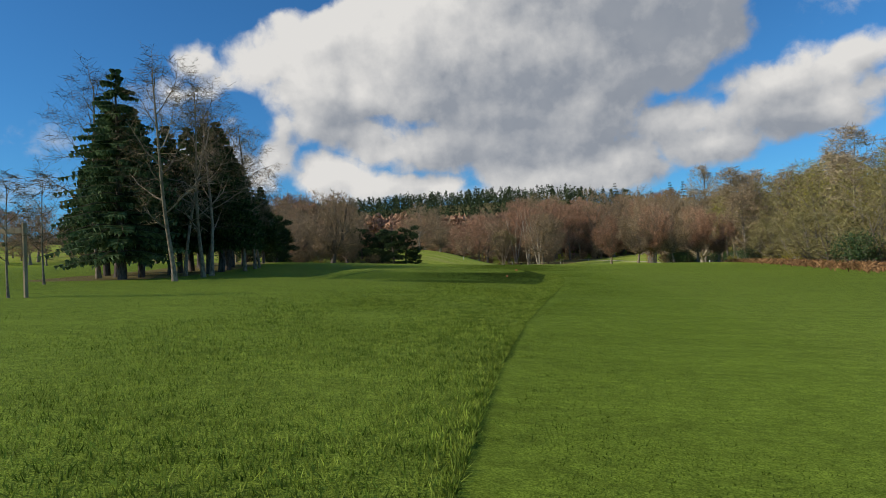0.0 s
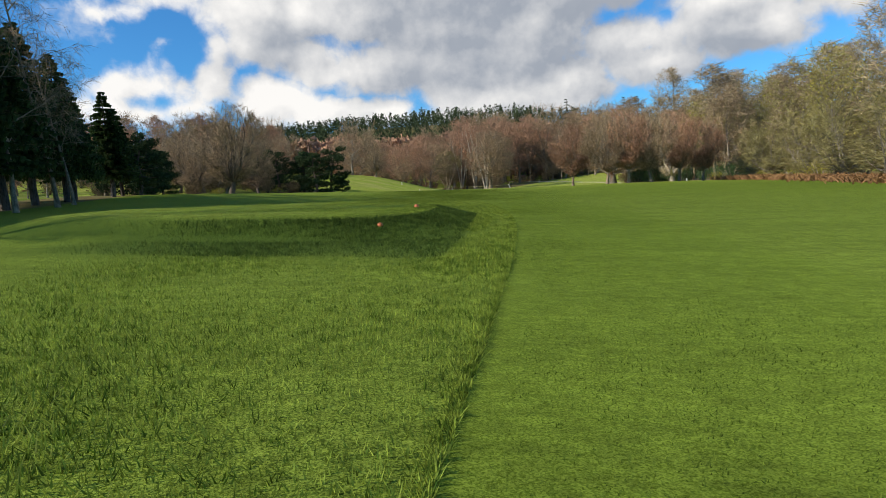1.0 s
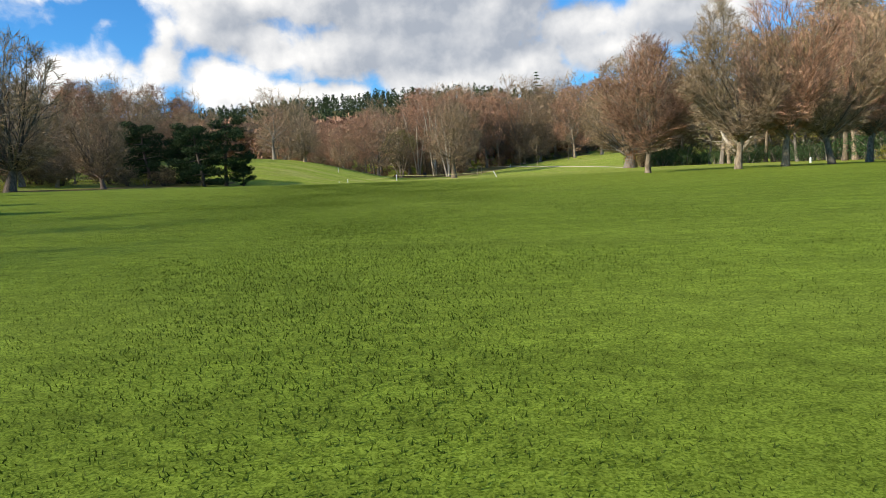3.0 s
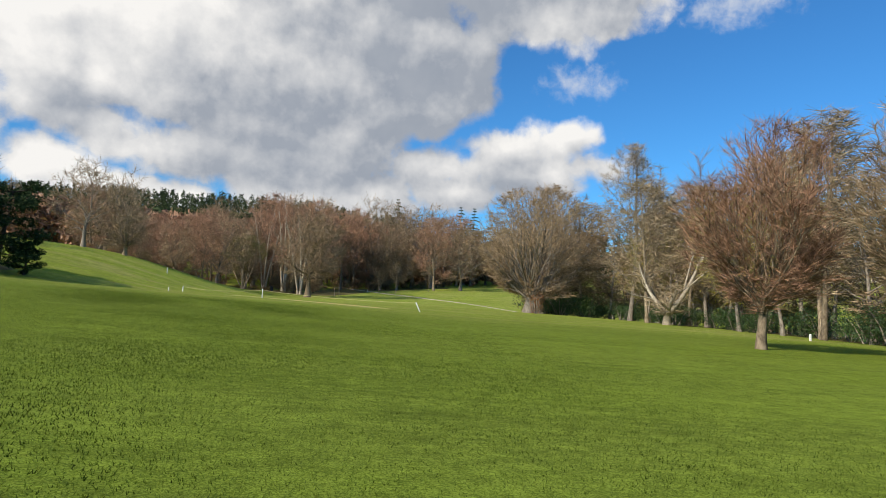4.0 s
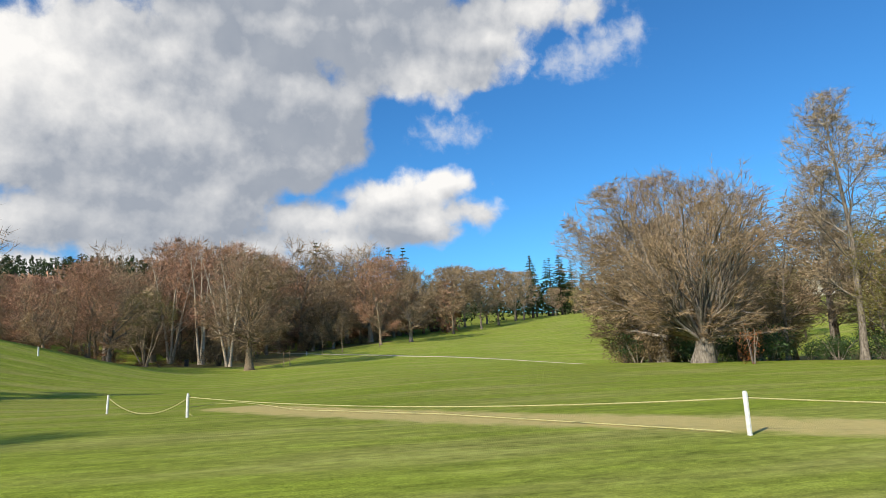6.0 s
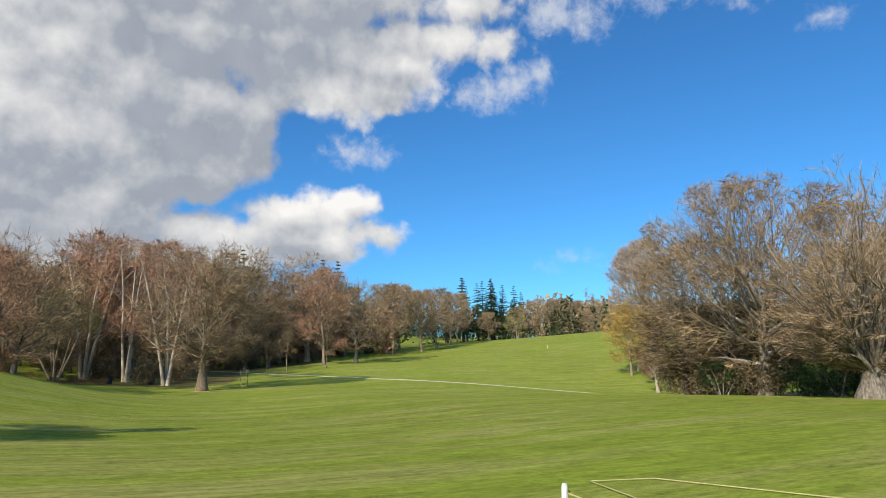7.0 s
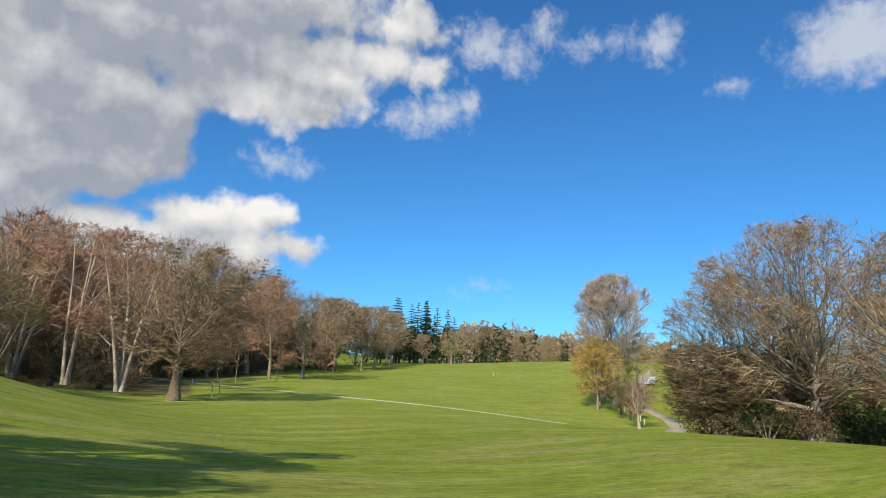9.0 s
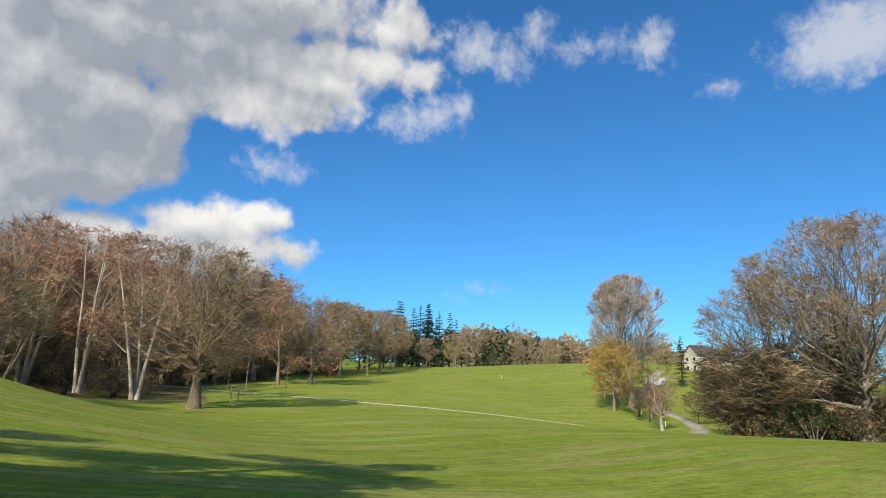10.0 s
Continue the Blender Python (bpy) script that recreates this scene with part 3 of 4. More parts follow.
            rad.append(girth * (1 - 0.78 * s if style != "vase" else 1 - 0.25 * s) * (1 + (flare - 1) * math.exp(-p[2] / (girth * 1.6 + 0.1))))
        wood.tube(pts, rad, 9)
        per = max(4, limbs // stems)
        for k in range(per):
            s = (k + 0.5) / per
            if style in ("vase",):
                z = clear * rng.uniform(0.88, 1.12)
            else:
                z = clear + (top - clear) * s ** 0.9
            f = min(max((z + 0.35) / (top + 0.35) * n, 0), n - 0.01)
            i = int(f)
            q = pts[i] + (pts[i + 1] - pts[i]) * (f - i)
            rise = {"round": 0.25 + 0.85 * s, "upright": 0.45 + 0.55 * s, "vase": math.asin(0.22 + 0.76 * (k * 0.7548776 % 1.0)), "spread": 0.12 + 0.95 * s}[style]
            spin = k * 2.39996 + seed + rng.uniform(-0.3, 0.3)
            e = np.array((math.cos(spin) * math.cos(rise), math.sin(spin) * math.cos(rise), math.sin(rise)))
            ln = reach(q, e) * rng.uniform(0.86, 1.04)
            thick = girth * math.sqrt(2.4 / per) * rng.uniform(0.75, 1.2) if style == "vase" else rad[i] * rng.uniform(0.36, 0.55)
            if ln < 0.5:
                ln = 0.8
            bough(q, e, ln, max(thick, 0.03), 1, kids)
    tree = new(name)
    tagged(tree, label, category, group)
    part("trunk", wood, bark, tree, smooth=True)
    part("crown", fine, twig, tree)
    if leaves:
        part("foliage", green, leaf, tree)
    return tree


def conifer(name, label, seed, tall, wide, bare, mat, whorls=26, spray=9, ragged=0.25, bark=None, group=""):
    """A pointed evergreen: a straight trunk with drooping boughs that carry needle sprays."""
    rng = np.random.default_rng(seed)
    wood, green = Shape(), Shape()
    z = np.linspace(-0.3, tall * 0.98, 9)
    pts = [np.array((rng.normal() * 0.04, rng.normal() * 0.04, h)) for h in z]
    wood.tube(pts, list(np.interp(z, (0, tall), (tall * 0.018 + 0.05, 0.02))), 7)
    for w in range(whorls):
        s = (w + rng.uniform(0, 0.7)) / whorls
        h = bare + (tall - bare) * s
        ln0 = wide * (1 - s) ** 0.85 * (0.75 + 0.25 * min(1, s * 6)) + 0.12
        for k in range(7 if s < 0.7 else 5):
            spin = k * 0.9 + w * 2.4 + rng.uniform(-0.3, 0.3)
            ln = ln0 * rng.uniform(1 - ragged * 1.4, 1 + ragged)
            out = np.array((math.cos(spin), math.sin(spin), 0.0))
            side = np.array((-math.sin(spin), math.cos(spin), 0.0))
            p = np.array((0, 0, h))
            tip = p + out * ln + np.array((0, 0, -0.22 * ln + 0.1))
            if s < 0.8:
                wood.tube([p, p + out * ln * 0.5 + np.array((0, 0, -0.04 * ln)), tip], [0.035, 0.02, 0.008], 3)
            for j in range(spray):
                u = 0.15 + 0.85 * (j + rng.uniform(0, 0.9)) / spray
                q = p + (tip - p) * u + np.array((0, 0, 0.06 * math.sin(u * 3)))
                wd = (0.16 + 0.30 * ln * (1.05 - u)) * rng.uniform(0.6, 1.2)
                for sgn in (-1, 1):
                    e = q + side * sgn * wd + out * wd * 0.55 + np.array((0, 0, rng.uniform(-0.35, 0.05) * wd))
                    green.tri(q - out * 0.10, q + out * 0.16 + np.array((0, 0, 0.03)), e)
                    green.tri(q, e * 0.5 + q * 0.5 + out * 0.14, e * 0.5 + q * 0.5 - np.array((0, 0, 0.22 + 0.1 * wd)))
    tree = new(name)
    tagged(tree, label, "conifer", group)
    part("trunk", wood, bark or BARK_DARK, tree, smooth=True)
    part("foliage", green, mat, tree)
    return tree


def clumps(shape, rng, centre, radii, count, size, upness=0.0):
    """Many small leaf faces in an uneven rounded mass."""
    for _ in range(count):
        d = unit(rng)
        r = rng.uniform(0.35, 1.0) ** 0.5 * (1 + 0.22 * math.sin(d[0] * 7 + d[2] * 5) * math.cos(d[1] * 6))
        q = centre + d * radii * r
        u, v = unit(rng) * size * rng.uniform(0.6, 1.4), unit(rng) * size * rng.uniform(0.6, 1.4)
        shape.tri(q, q + u, q + v)


def pine(name, label, seed, tall, wide, bare, lean=0.0, group=""):
    """A dark, open pine: forked trunk, crooked limbs and needle clumps."""
    rng = np.random.default_rng(seed)
    wood, green = Shape(), Shape()
    pts, p, d = [], np.array((0, 0, -0.3)), np.array((lean, lean * 0.4, 1.0))
    n = 9
    for i in range(n + 1):
        pts.append(p)
        d = d + rng.normal(size=3) * (0.09, 0.09, 0)
        d = d / np.linalg.norm(d)
        p = p + d * tall * 0.92 / n
    wood.tube(pts, list(np.linspace(tall * 0.024 + 0.05, 0.05, n + 1)), 7)
    for k in range(22):
        s = (k + 0.5) / 22
        h = bare / tall + (1 - bare / tall) * s
        q = pts[min(int(h * n), n)]
        spin = k * 2.4 + rng.uniform(-0.4, 0.4)
        ln = wide * (0.55 + 0.6 * math.sin(min(s * 3.0 + 0.35, 3.0))) * rng.uniform(0.6, 1.05)
        out = np.array((math.cos(spin), math.sin(spin), rng.uniform(-0.12, 0.35)))
        a, b = q + out * ln * 0.5 + np.array((0, 0, -0.1)), q + out * ln
        wood.tube([q, a, b], [0.09, 0.055, 0.02], 4)
        for c, r in ((a * 0.35 + b * 0.65, 0.30), (b, 0.30), (a + rng.normal(size=3) * 0.3, 0.26)):
            clumps(green, rng, c + np.array((0, 0, 0.15)), np.array((1.0, 1.0, 0.55)) * (r * wide * 0.95), 150, 0.23)
    tree = new(name)
    tagged(tree, label, "pine", group)
    part("trunk", wood, BARK_DARK, tree, smooth=True)
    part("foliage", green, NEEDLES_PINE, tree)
    return tree


def shrub(name, label, seed, tall, wide, mat, count=1500, size=0.13, stems=9, category="shrub", twig=None, group=""):
    """A low bush: a sheaf of stems and an uneven mass of leaves."""
    rng = np.random.default_rng(seed)
    wood, green = Shape(), Shape()
    for k in range(stems):
        spin = rng.uniform(0, 6.28)
        tip = np.array((math.cos(spin) * wide * rng.uniform(0.2, 0.85), math.sin(spin) * wide * rng.uniform(0.2, 0.85), tall * rng.uniform(0.55, 0.95)))
        wood.tube([np.array((0, 0, -0.1)) + tip * (0.12, 0.12, 0), tip * (0.5, 0.5, 0.55), tip], [0.04, 0.025, 0.008], 3)
    for k in range(7):
        spin = rng.uniform(0, 6.28)
        r = rng.uniform(0.15, 0.6) * wide
        c = np.array((math.cos(spin) * r, math.sin(spin) * r, tall * rng.uniform(0.3, 0.62)))
        clumps(green, rng, c, np.array((wide * 0.5, wide * 0.5, tall * 0.38)), count // 7, size)
    bush = new(name)
    tagged(bush, label, category, group)
    part("trunk", wood, twig or BARK, bush)
    part("foliage", green, mat, bush)
    return bush


def stand(ob, x, y, turn=0.0, size=1.0, stretch=1.0, sink=0.0):
    """Sets a thing on the ground."""
    ob.matrix_basis = spot(x, y, turn, size, stretch, sink)
    return ob


def spot(x, y, turn=0.0, size=1.0, stretch=1.0, sink=0.0):
    return pose(x, y, gz(x, y) - sink, 0, 0, turn) @ Matrix.Diagonal((size, size, size * stretch, 1))


def plant(kinds, places, seed, group=""):
    """Copies of a few kinds of tree over places (x, y, size)."""
    rng = np.random.default_rng(seed)
    for x, y, size in places:
        ob = kinds[int(rng.integers(len(kinds)))]
        made = copy_thing(ob, spot(x, y, rng.uniform(0, 360), size * rng.uniform(0.9, 1.1), rng.uniform(0.9, 1.12)))
        if group:
            tagged(made, group=group)


def scatter(count, seed, gap, inside):
    """Random places at least gap apart for which inside(x, y) gives a size above 0; inside also names the box."""
    rng = np.random.default_rng(seed)
    (x0, x1, y0, y1), test = inside
    out = []
    for _ in range(count * 60):
        x, y = rng.uniform(x0, x1), rng.uniform(y0, y1)
        s = test(x, y)
        if s > 0 and all((x - a) ** 2 + (y - b) ** 2 > gap * gap for a, b, _ in out):
            out.append((x, y, s))
            if len(out) == count:
                break
    return out

# ---- kinds of tree ----
BEECH = "bare beech with a red-brown twiggy crown in the wood"
far = dict(twig_w=0.031, twig_len=1.35, far=True, group="beech wood")
beeches = [bare_tree("beech_tree", BEECH, 11, 17, 5.6, 1.6, 0.30, 12, (7, 5, 8), "round", BARK_PALE, TWIG_RED, **far),
           bare_tree("beech_tree", BEECH, 12, 18, 4.8, 2.0, 0.28, 13, (7, 5, 8), "upright", BARK_PALE, TWIG_RED, **far),
           bare_tree("beech_tree", "bare beech with a brown twiggy crown", 13, 16, 5.8, 1.5, 0.32, 12, (7, 5, 8), "vase", BARK_PALE, TWIG_BROWN, lift=0.2, **far),
           bare_tree("oak_tree", "bare oak with a grey-brown crown at the wood's edge", 14, 15, 6.4, 1.8, 0.38, 12, (7, 5, 8), "spread", BARK, TWIG_BROWN, lift=0.12, **far)]
copy_thing(beeches[0], spot(4.1, 258.7, 50, 1.3))
for ob, (x, y) in zip(beeches, ((-52, 226), (-38, 233), (-56, 178), (13, 262))):
    stand(ob, x, y, x * 7, 1.35 if x > 0 else 1.0)
far = dict(twig_w=0.026, twig_len=1.1, far=True, group="mixed wood")
mixed = [bare_tree("ash_tree", "tall bare grey ash in the wood", 21, 15, 3.8, 2.6, 0.2, 12, (7, 5, 7), "upright", BARK_PALE, TWIG_GREY, **far),
         bare_tree("maple_tree", "slim bare tree with yellow-green buds", 22, 13, 3.6, 1.4, 0.18, 12, (6, 5, 4), "round", BARK, TWIG_OLIVE, leaves=1, leaf=BUDS, leaf_size=0.16, **far),
         bare_tree("alder_tree", "bare brown tree with a dense crown", 23, 14, 3.8, 1.5, 0.2, 12, (7, 5, 7), "round", BARK, TWIG_BROWN, **far),
         bare_tree("sallow_tree", "bushy olive-brown sallow with many stems", 24, 11, 4.4, 0.8, 0.14, 15, (6, 4, 7), "vase", BARK, TWIG_OLIVE, stems=3, **far)]
for ob, (x, y) in zip(mixed, ((16, 108.4), (21, 92), (24, 103), (19.5, 60))):
    stand(ob, x, y, x * 11)

# row of trees in front of the wood
row = [bare_tree("field_tree", "bare round-headed tree with reddish twigs and pale trunk", 31, 8.6, 3.4, 1.5, 0.19, 30, (9, 6, 12), "vase", BARK_PALE, TWIG_RED, lift=0.3, twig_w=0.011, twig_len=0.55, far=True, flare=1.3, fork=(0.2, 0.6), group="trees along the field edge"),
       bare_tree("field_tree", "bare broad tree with brown twigs and pale trunk", 32, 9.4, 3.5, 1.7, 0.2, 30, (9, 6, 12), "vase", BARK_PALE, TWIG_BROWN, lift=0.3, twig_w=0.011, twig_len=0.55, far=True, flare=1.3, fork=(0.2, 0.6), group="trees along the field edge"),
       bare_tree("field_tree", "bare tall tree with grey-red twigs and pale trunk", 33, 10.4, 3.4, 1.9, 0.22, 32, (9, 6, 12), "vase", BARK_PALE, TWIG_RED, lift=0.35, twig_w=0.011, twig_len=0.55, far=True, flare=1.3, fork=(0.2, 0.6), group="trees along the field edge")]
for ob, (x, y) in zip(row, ((-2.7, 87.2), (0.8, 84.7), (3.0, 85.2))):
    stand(ob, x, y, x * 31, 0.75)
copy_thing(row[1], spot(5.35, 86.1, 140, 1.0))
copy_thing(row[2], spot(8.6, 89.5, 70, 1.0))
copy_thing(row[0], spot(11.5, 92, 210, 1.05))

stand(bare_tree("forked_tree", "bare pale-barked tree forking low into wide limbs", 41, 14.2, 5.6, 0.9, 0.36, 5, (9, 6, 6), "vase", BARK_WHITE, TWIG_GREY, lift=0.22, twig_w=0.014, far=True, flare=1.3), 12.7, 123.7, 20)
stand(bare_tree("parkland_tree", "huge old tree with flared trunk and dense upright shoots", 42, 17.2, 7.4, 1.9, 0.8, 38, (9, 6, 10), "vase", BARK, TWIG_BROWN, lift=0.10, twig_w=0.018, twig_len=0.8, far=True, flare=1.45, fork=(0.25, 0.7)), 4.1, 140, 0, 0.87)
lime = stand(bare_tree("lime_tree", "large spreading bare tree with crooked dark limbs", 43, 18.5, 10.2, 2.2, 0.55, 28, (10, 7, 11), "spread", BARK, TWIG_BROWN, lift=0.14, far=True, twig_w=0.024, twig_len=0.9), 8.2, 150, 30, 0.9)
copy_thing(lime, spot(12.4, 157.6, 140, 0.85))
tall_tree = stand(bare_tree("ash_tree", "very tall slim bare tree with grey upright branches", 44, 22, 4.6, 3, 0.3, 18, (8, 6, 8), "upright", BARK, TWIG_GREY, lift=0.35, far=True, twig_w=0.020), 14.5, 136, 0, 0.88)
copy_thing(tall_tree, spot(19, 128, 100, 0.72))
copy_thing(tall_tree, spot(21.5, 117.5, 160, 0.7))
copy_thing(tall_tree, spot(20, 143, 220, 0.85))
stand(bare_tree("spreading_tree", "broad low bare tree with a stout trunk ringed by worn earth", 45, 17.2, 7.8, 3.0, 0.6, 22, (10, 7, 10), "spread", BARK_PALE, TWIG_BROWN, lift=0.1, far=True, twig_w=0.026, twig_len=1.0), -27.6, 198.2, 60)
stand(bare_tree("coppiced_tree", "many-stemmed pale tree spreading from one base", 46, 12.5, 5.5, 2.2, 0.17, 18, (7, 5, 7), "round", BARK_PALE, TWIG_OLIVE, stems=6, far=True, twig_w=0.024), -44.6, 217.3, 10)
clump_tree = stand(bare_tree("beech_tree", "pale-trunked beech with several straight stems", 47, 20, 5.8, 3.5, 0.24, 15, (7, 5, 9), "upright", BARK_WHITE, TWIG_RED, stems=3, far=True, twig_w=0.026, twig_len=0.9), -31, 212, 0)
copy_thing(clump_tree, spot(-36, 222, 100, 1.05))
copy_thing(clump_tree, spot(-42, 229, 200, 1.1))

sapling = stand(bare_tree("young_tree", "slim young tree with pale stem on the grass", 48, 8.5, 2.2, 2.2, 0.09, 9, (6, 4, 4), "upright", BARK_PALE, TWIG_DARK, twig_w=0.02, twig_len=0.8, group="young trees"), -8.0, 241.9, 0)
for x, y, s in ((-13, 236, 0.7), (1.5, 247, 0.85), (97, 322, 0.8), (-27.1, 22.3, 0.62)):
    copy_thing(sapling, spot(x, y, x * 13, s))
hill_tree = stand(bare_tree("field_tree", "round bare tree on the far fairway's edge", 49, 12, 5, 1.6, 0.24, 12, (7, 5, 6), "round", BARK_PALE, TWIG_BROWN, far=True, twig_w=0.042, twig_len=1.1), 97, 339.7, 0)
for x, y, s in ((46, 296, 1.6), (58, 310, 1.7), (34, 290, 1.75), (72, 326, 1.6), (62, 332, 1.8), (150, 362, 1.5), (168, 372, 1.6), (190, 380, 1.5), (214, 394, 1.6), (232, 402, 1.6), (135, 360, 1.5), (82, 340, 1.7), (120, 352, 1.2), (22, 300, 1.8), (40, 312, 1.9), (50, 324, 1.9)):
    copy_thing(hill_tree, spot(x, y, x * 17, s))

willow = stand(bare_tree("willow_tree", "drooping willow with bright yellow-green young leaves", 50, 11, 5, 2.2, 0.26, 11, (6, 5, 4), "round", BARK, TWIG_OLIVE, lift=0.1, droop=0.3, twig_w=0.03, leaves=2, leaf=BUDS, leaf_size=0.17), 103, 328, 0)
for x, y, s in ((62, 216, 1.25), (70, 222, 1.25), (84, 224, 1.3), (205, 376, 0.9)):
    copy_thing(willow, spot(x, y, x * 19, s))
gold = stand(bare_tree("willow_tree", "round willow with dense golden-tan twigs", 56, 12.5, 5.0, 1.8, 0.24, 13, (7, 5, 9), "round", BARK_PALE, TWIG_GOLD, lift=0.15, far=True, twig_w=0.036, twig_len=1.1), 45, 203, 0)
copy_thing(gold, spot(52, 208.5, 100, 0.95))
stand(bare_tree("pale_poplar_tree", "tall bare tree with a pale upright twiggy crown", 51, 22, 7.6, 5.5, 0.5, 26, (9, 7, 9), "round", BARK_WHITE, TWIG_PALE, lift=0.3, far=True, twig_w=0.032, fork=(0.25, 0.65), twig_len=1.3), 54.5, 206.5, 0, 1.12)
stand(bare_tree("birch_tree", "small white-barked birch at the roadside", 52, 10, 3.6, 2.0, 0.23, 12, (7, 5, 4), "vase", BARK_WHITE, TWIG_RED, lift=0.3, twig_w=0.016), 32, 184.2, 0)
rough_bush = stand(bare_tree("thorn_tree", "low bare thorn tree with dark crooked limbs", 53, 6.5, 3.2, 1.2, 0.16, 10, (6, 5, 6), "spread", BARK_DARK, TWIG_DARK, lift=0.1, far=True, twig_w=0.025), 44, 197, 0)
for x, y, s in ((40, 192, 0.9), (36, 176, 1.2), (27, 171, 1.3), (22, 166, 1.3), (47, 188, 0.8), (52, 186, 1.1), (58, 192, 1.2), (66, 196, 1.3), (30, 160, 1.4), (63, 190, 1.2), (73, 194, 1.3), (15.5, 164, 1.3), (10.5, 159.5, 1.35), (9.6, 153.8, 1.3), (16, 157, 1.4)):
    copy_thing(rough_bush, spot(x, y, x * 23, s))
poplar = stand(bare_tree("poplar_tree", "narrow pale poplar on the skyline", 54, 27, 2.3, 2, 0.3, 22, (6, 4, 4), "upright", BARK_PALE, TWIG_GREY, lift=0.6, twig_w=0.05, twig_len=1.3), 222, 423, 0, 1.15)
copy_thing(poplar, spot(229, 427, 40, 0.92))
stand(bare_tree("cherry_tree", "pale pink blossoming tree on the skyline", 55, 15, 6.5, 2.2, 0.3, 11, (6, 5, 4), "round", BARK, TWIG_GREY, twig_w=0.03, leaves=2, leaf=BLOSSOM, leaf_size=0.2), 235, 416, 0)

# birches and evergreens beside the start
birch = stand(bare_tree("birch_tree", "slender bare birch with a pale trunk and fine twigs", 61, 11.5, 3.0, 2.4, 0.13, 13, (7, 6, 5), "upright", BARK_PALE, TWIG_DARK, lift=0.2, twig_w=0.009, twig_len=0.6), -23, 26.4, 0)
weeping = stand(bare_tree("birch_tree", "tall weeping birch with hanging pale twigs", 62, 15.5, 2.8, 3.5, 0.16, 14, (7, 6, 5), "upright", BARK_PALE, TWIG_BROWN, lift=0.12, droop=0.35, twig_w=0.012, twig_len=1.0), -37, 54, 0)
copy_thing(weeping, spot(-30.5, 36, 130, 0.85))
copy_thing(birch, spot(-33, 31, 40, 1.15))
for x, y, s in ((-38.5, 57, 1.0), (-26.5, 33, 1.1), (-29, 37, 1.15), (-34, 48, 1.2)):
    copy_thing(birch, spot(x, y, x * 67, s))
treeL = stand(bare_tree("park_tree", "large bare dome-crowned tree beyond the field", 63, 13.2, 6.0, 1.9, 0.4, 22, (9, 6, 9), "vase", BARK_DARK, TWIG_BROWN, lift=0.25, far=True, twig_w=0.024, fork=(0.3, 0.8)), -52.7, 101, 0)
copy_thing(treeL, spot(-60, 122, 100, 0.68))
copy_thing(treeL, spot(-66, 112, 200, 0.7))
copy_thing(treeL, spot(-75, 120, 310, 0.75))
big = stand(conifer("fir_tree", "tall blue-green fir with ragged layered boughs", 71, 12.9, 4.3, 1.4, NEEDLES_BLUE, whorls=30, spray=10), -29.4, 29.3, 0)
spruce = stand(conifer("spruce_tree", "dark spruce in the clump", 72, 10.5, 2.9, 2.0, NEEDLES, whorls=36, spray=9, ragged=0.16, group="evergreen clump"), -36, 42, 0)
for x, y, s in ((-33.5, 38, 0.85), (-39, 47, 1.0), (-42, 52, 0.95), (-34, 33.5, 0.9), (-44, 62, 0.9), (-41, 41, 1.0), (-47, 66, 0.8), (-48, 72, 0.78), (-52, 78, 0.72), (-37.5, 36, 0.85), (-50, 60, 0.9), (-31.5, 33, 0.8), (-35, 46, 1.0), (-38, 51, 1.0), (-32, 40.5, 0.9), (-42, 57, 1.0), (-45.5, 56, 1.0)):
    copy_thing(spruce, spot(x, y, x * 29, s * 1.28))
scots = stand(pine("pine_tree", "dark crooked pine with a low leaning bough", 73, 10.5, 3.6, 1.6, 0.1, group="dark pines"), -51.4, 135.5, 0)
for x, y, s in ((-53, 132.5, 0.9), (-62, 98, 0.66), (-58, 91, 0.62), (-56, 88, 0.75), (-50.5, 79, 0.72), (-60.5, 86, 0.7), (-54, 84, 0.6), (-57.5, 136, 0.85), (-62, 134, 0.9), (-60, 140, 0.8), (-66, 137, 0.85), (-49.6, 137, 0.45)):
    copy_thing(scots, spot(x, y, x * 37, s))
hill_fir = stand(conifer("fir_tree", "tall dark fir on the far slope", 74, 23, 5.0, 3, NEEDLES, whorls=22, spray=7, ragged=0.35, group="far firs"), 94, 356, 0, 1.25)
for x, y, s in ((99, 362, 0.85), (107, 366, 0.95), (112, 362, 1.0), (117, 368, 0.95), (124, 372, 0.8), (84, 352, 0.7), (104, 356, 0.95), (110, 358, 1.0), (118, 361, 0.9), (127, 365, 0.9), (133, 368, 0.8), (100, 368, 1.05), (88, 362, 0.8), (140, 372, 0.6), (262, 420, 0.75), (254, 408, 0.7), (20, 318, 1.12), (26, 321, 1.12), (-6, 318, 1.2), (95, 222, 0.45), (99, 219, 0.4), (160, 380, 0.55)):
    copy_thing(hill_fir, spot(x, y, x * 41, s))

for k, x, y, s in ((1, 16.5, 118.5, 0.95), (1, 18.5, 121.5, 1.05), (1, 17.5, 114.5, 0.9), (0, 16.5, 127, 0.9), (2, 17, 131, 0.95), (0, 13.5, 129.5, 0.95), (2, 19.5, 125, 1.0), (1, 15.5, 133.5, 0.8), (0, 18, 111, 0.95), (2, 17.5, 106, 0.85), (0, 12, 145, 0.95), (2, 15, 143, 1.0)):
    copy_thing(mixed[k], spot(x, y, x * 61, s))

for k, x, y, s in ((0, -48, 195.5, 0.72), (2, -52.5, 193, 0.64), (0, -52, 203, 0.8), (3, -47.5, 205, 0.75)):
    copy_thing(beeches[k], spot(x, y, x * 71, s))

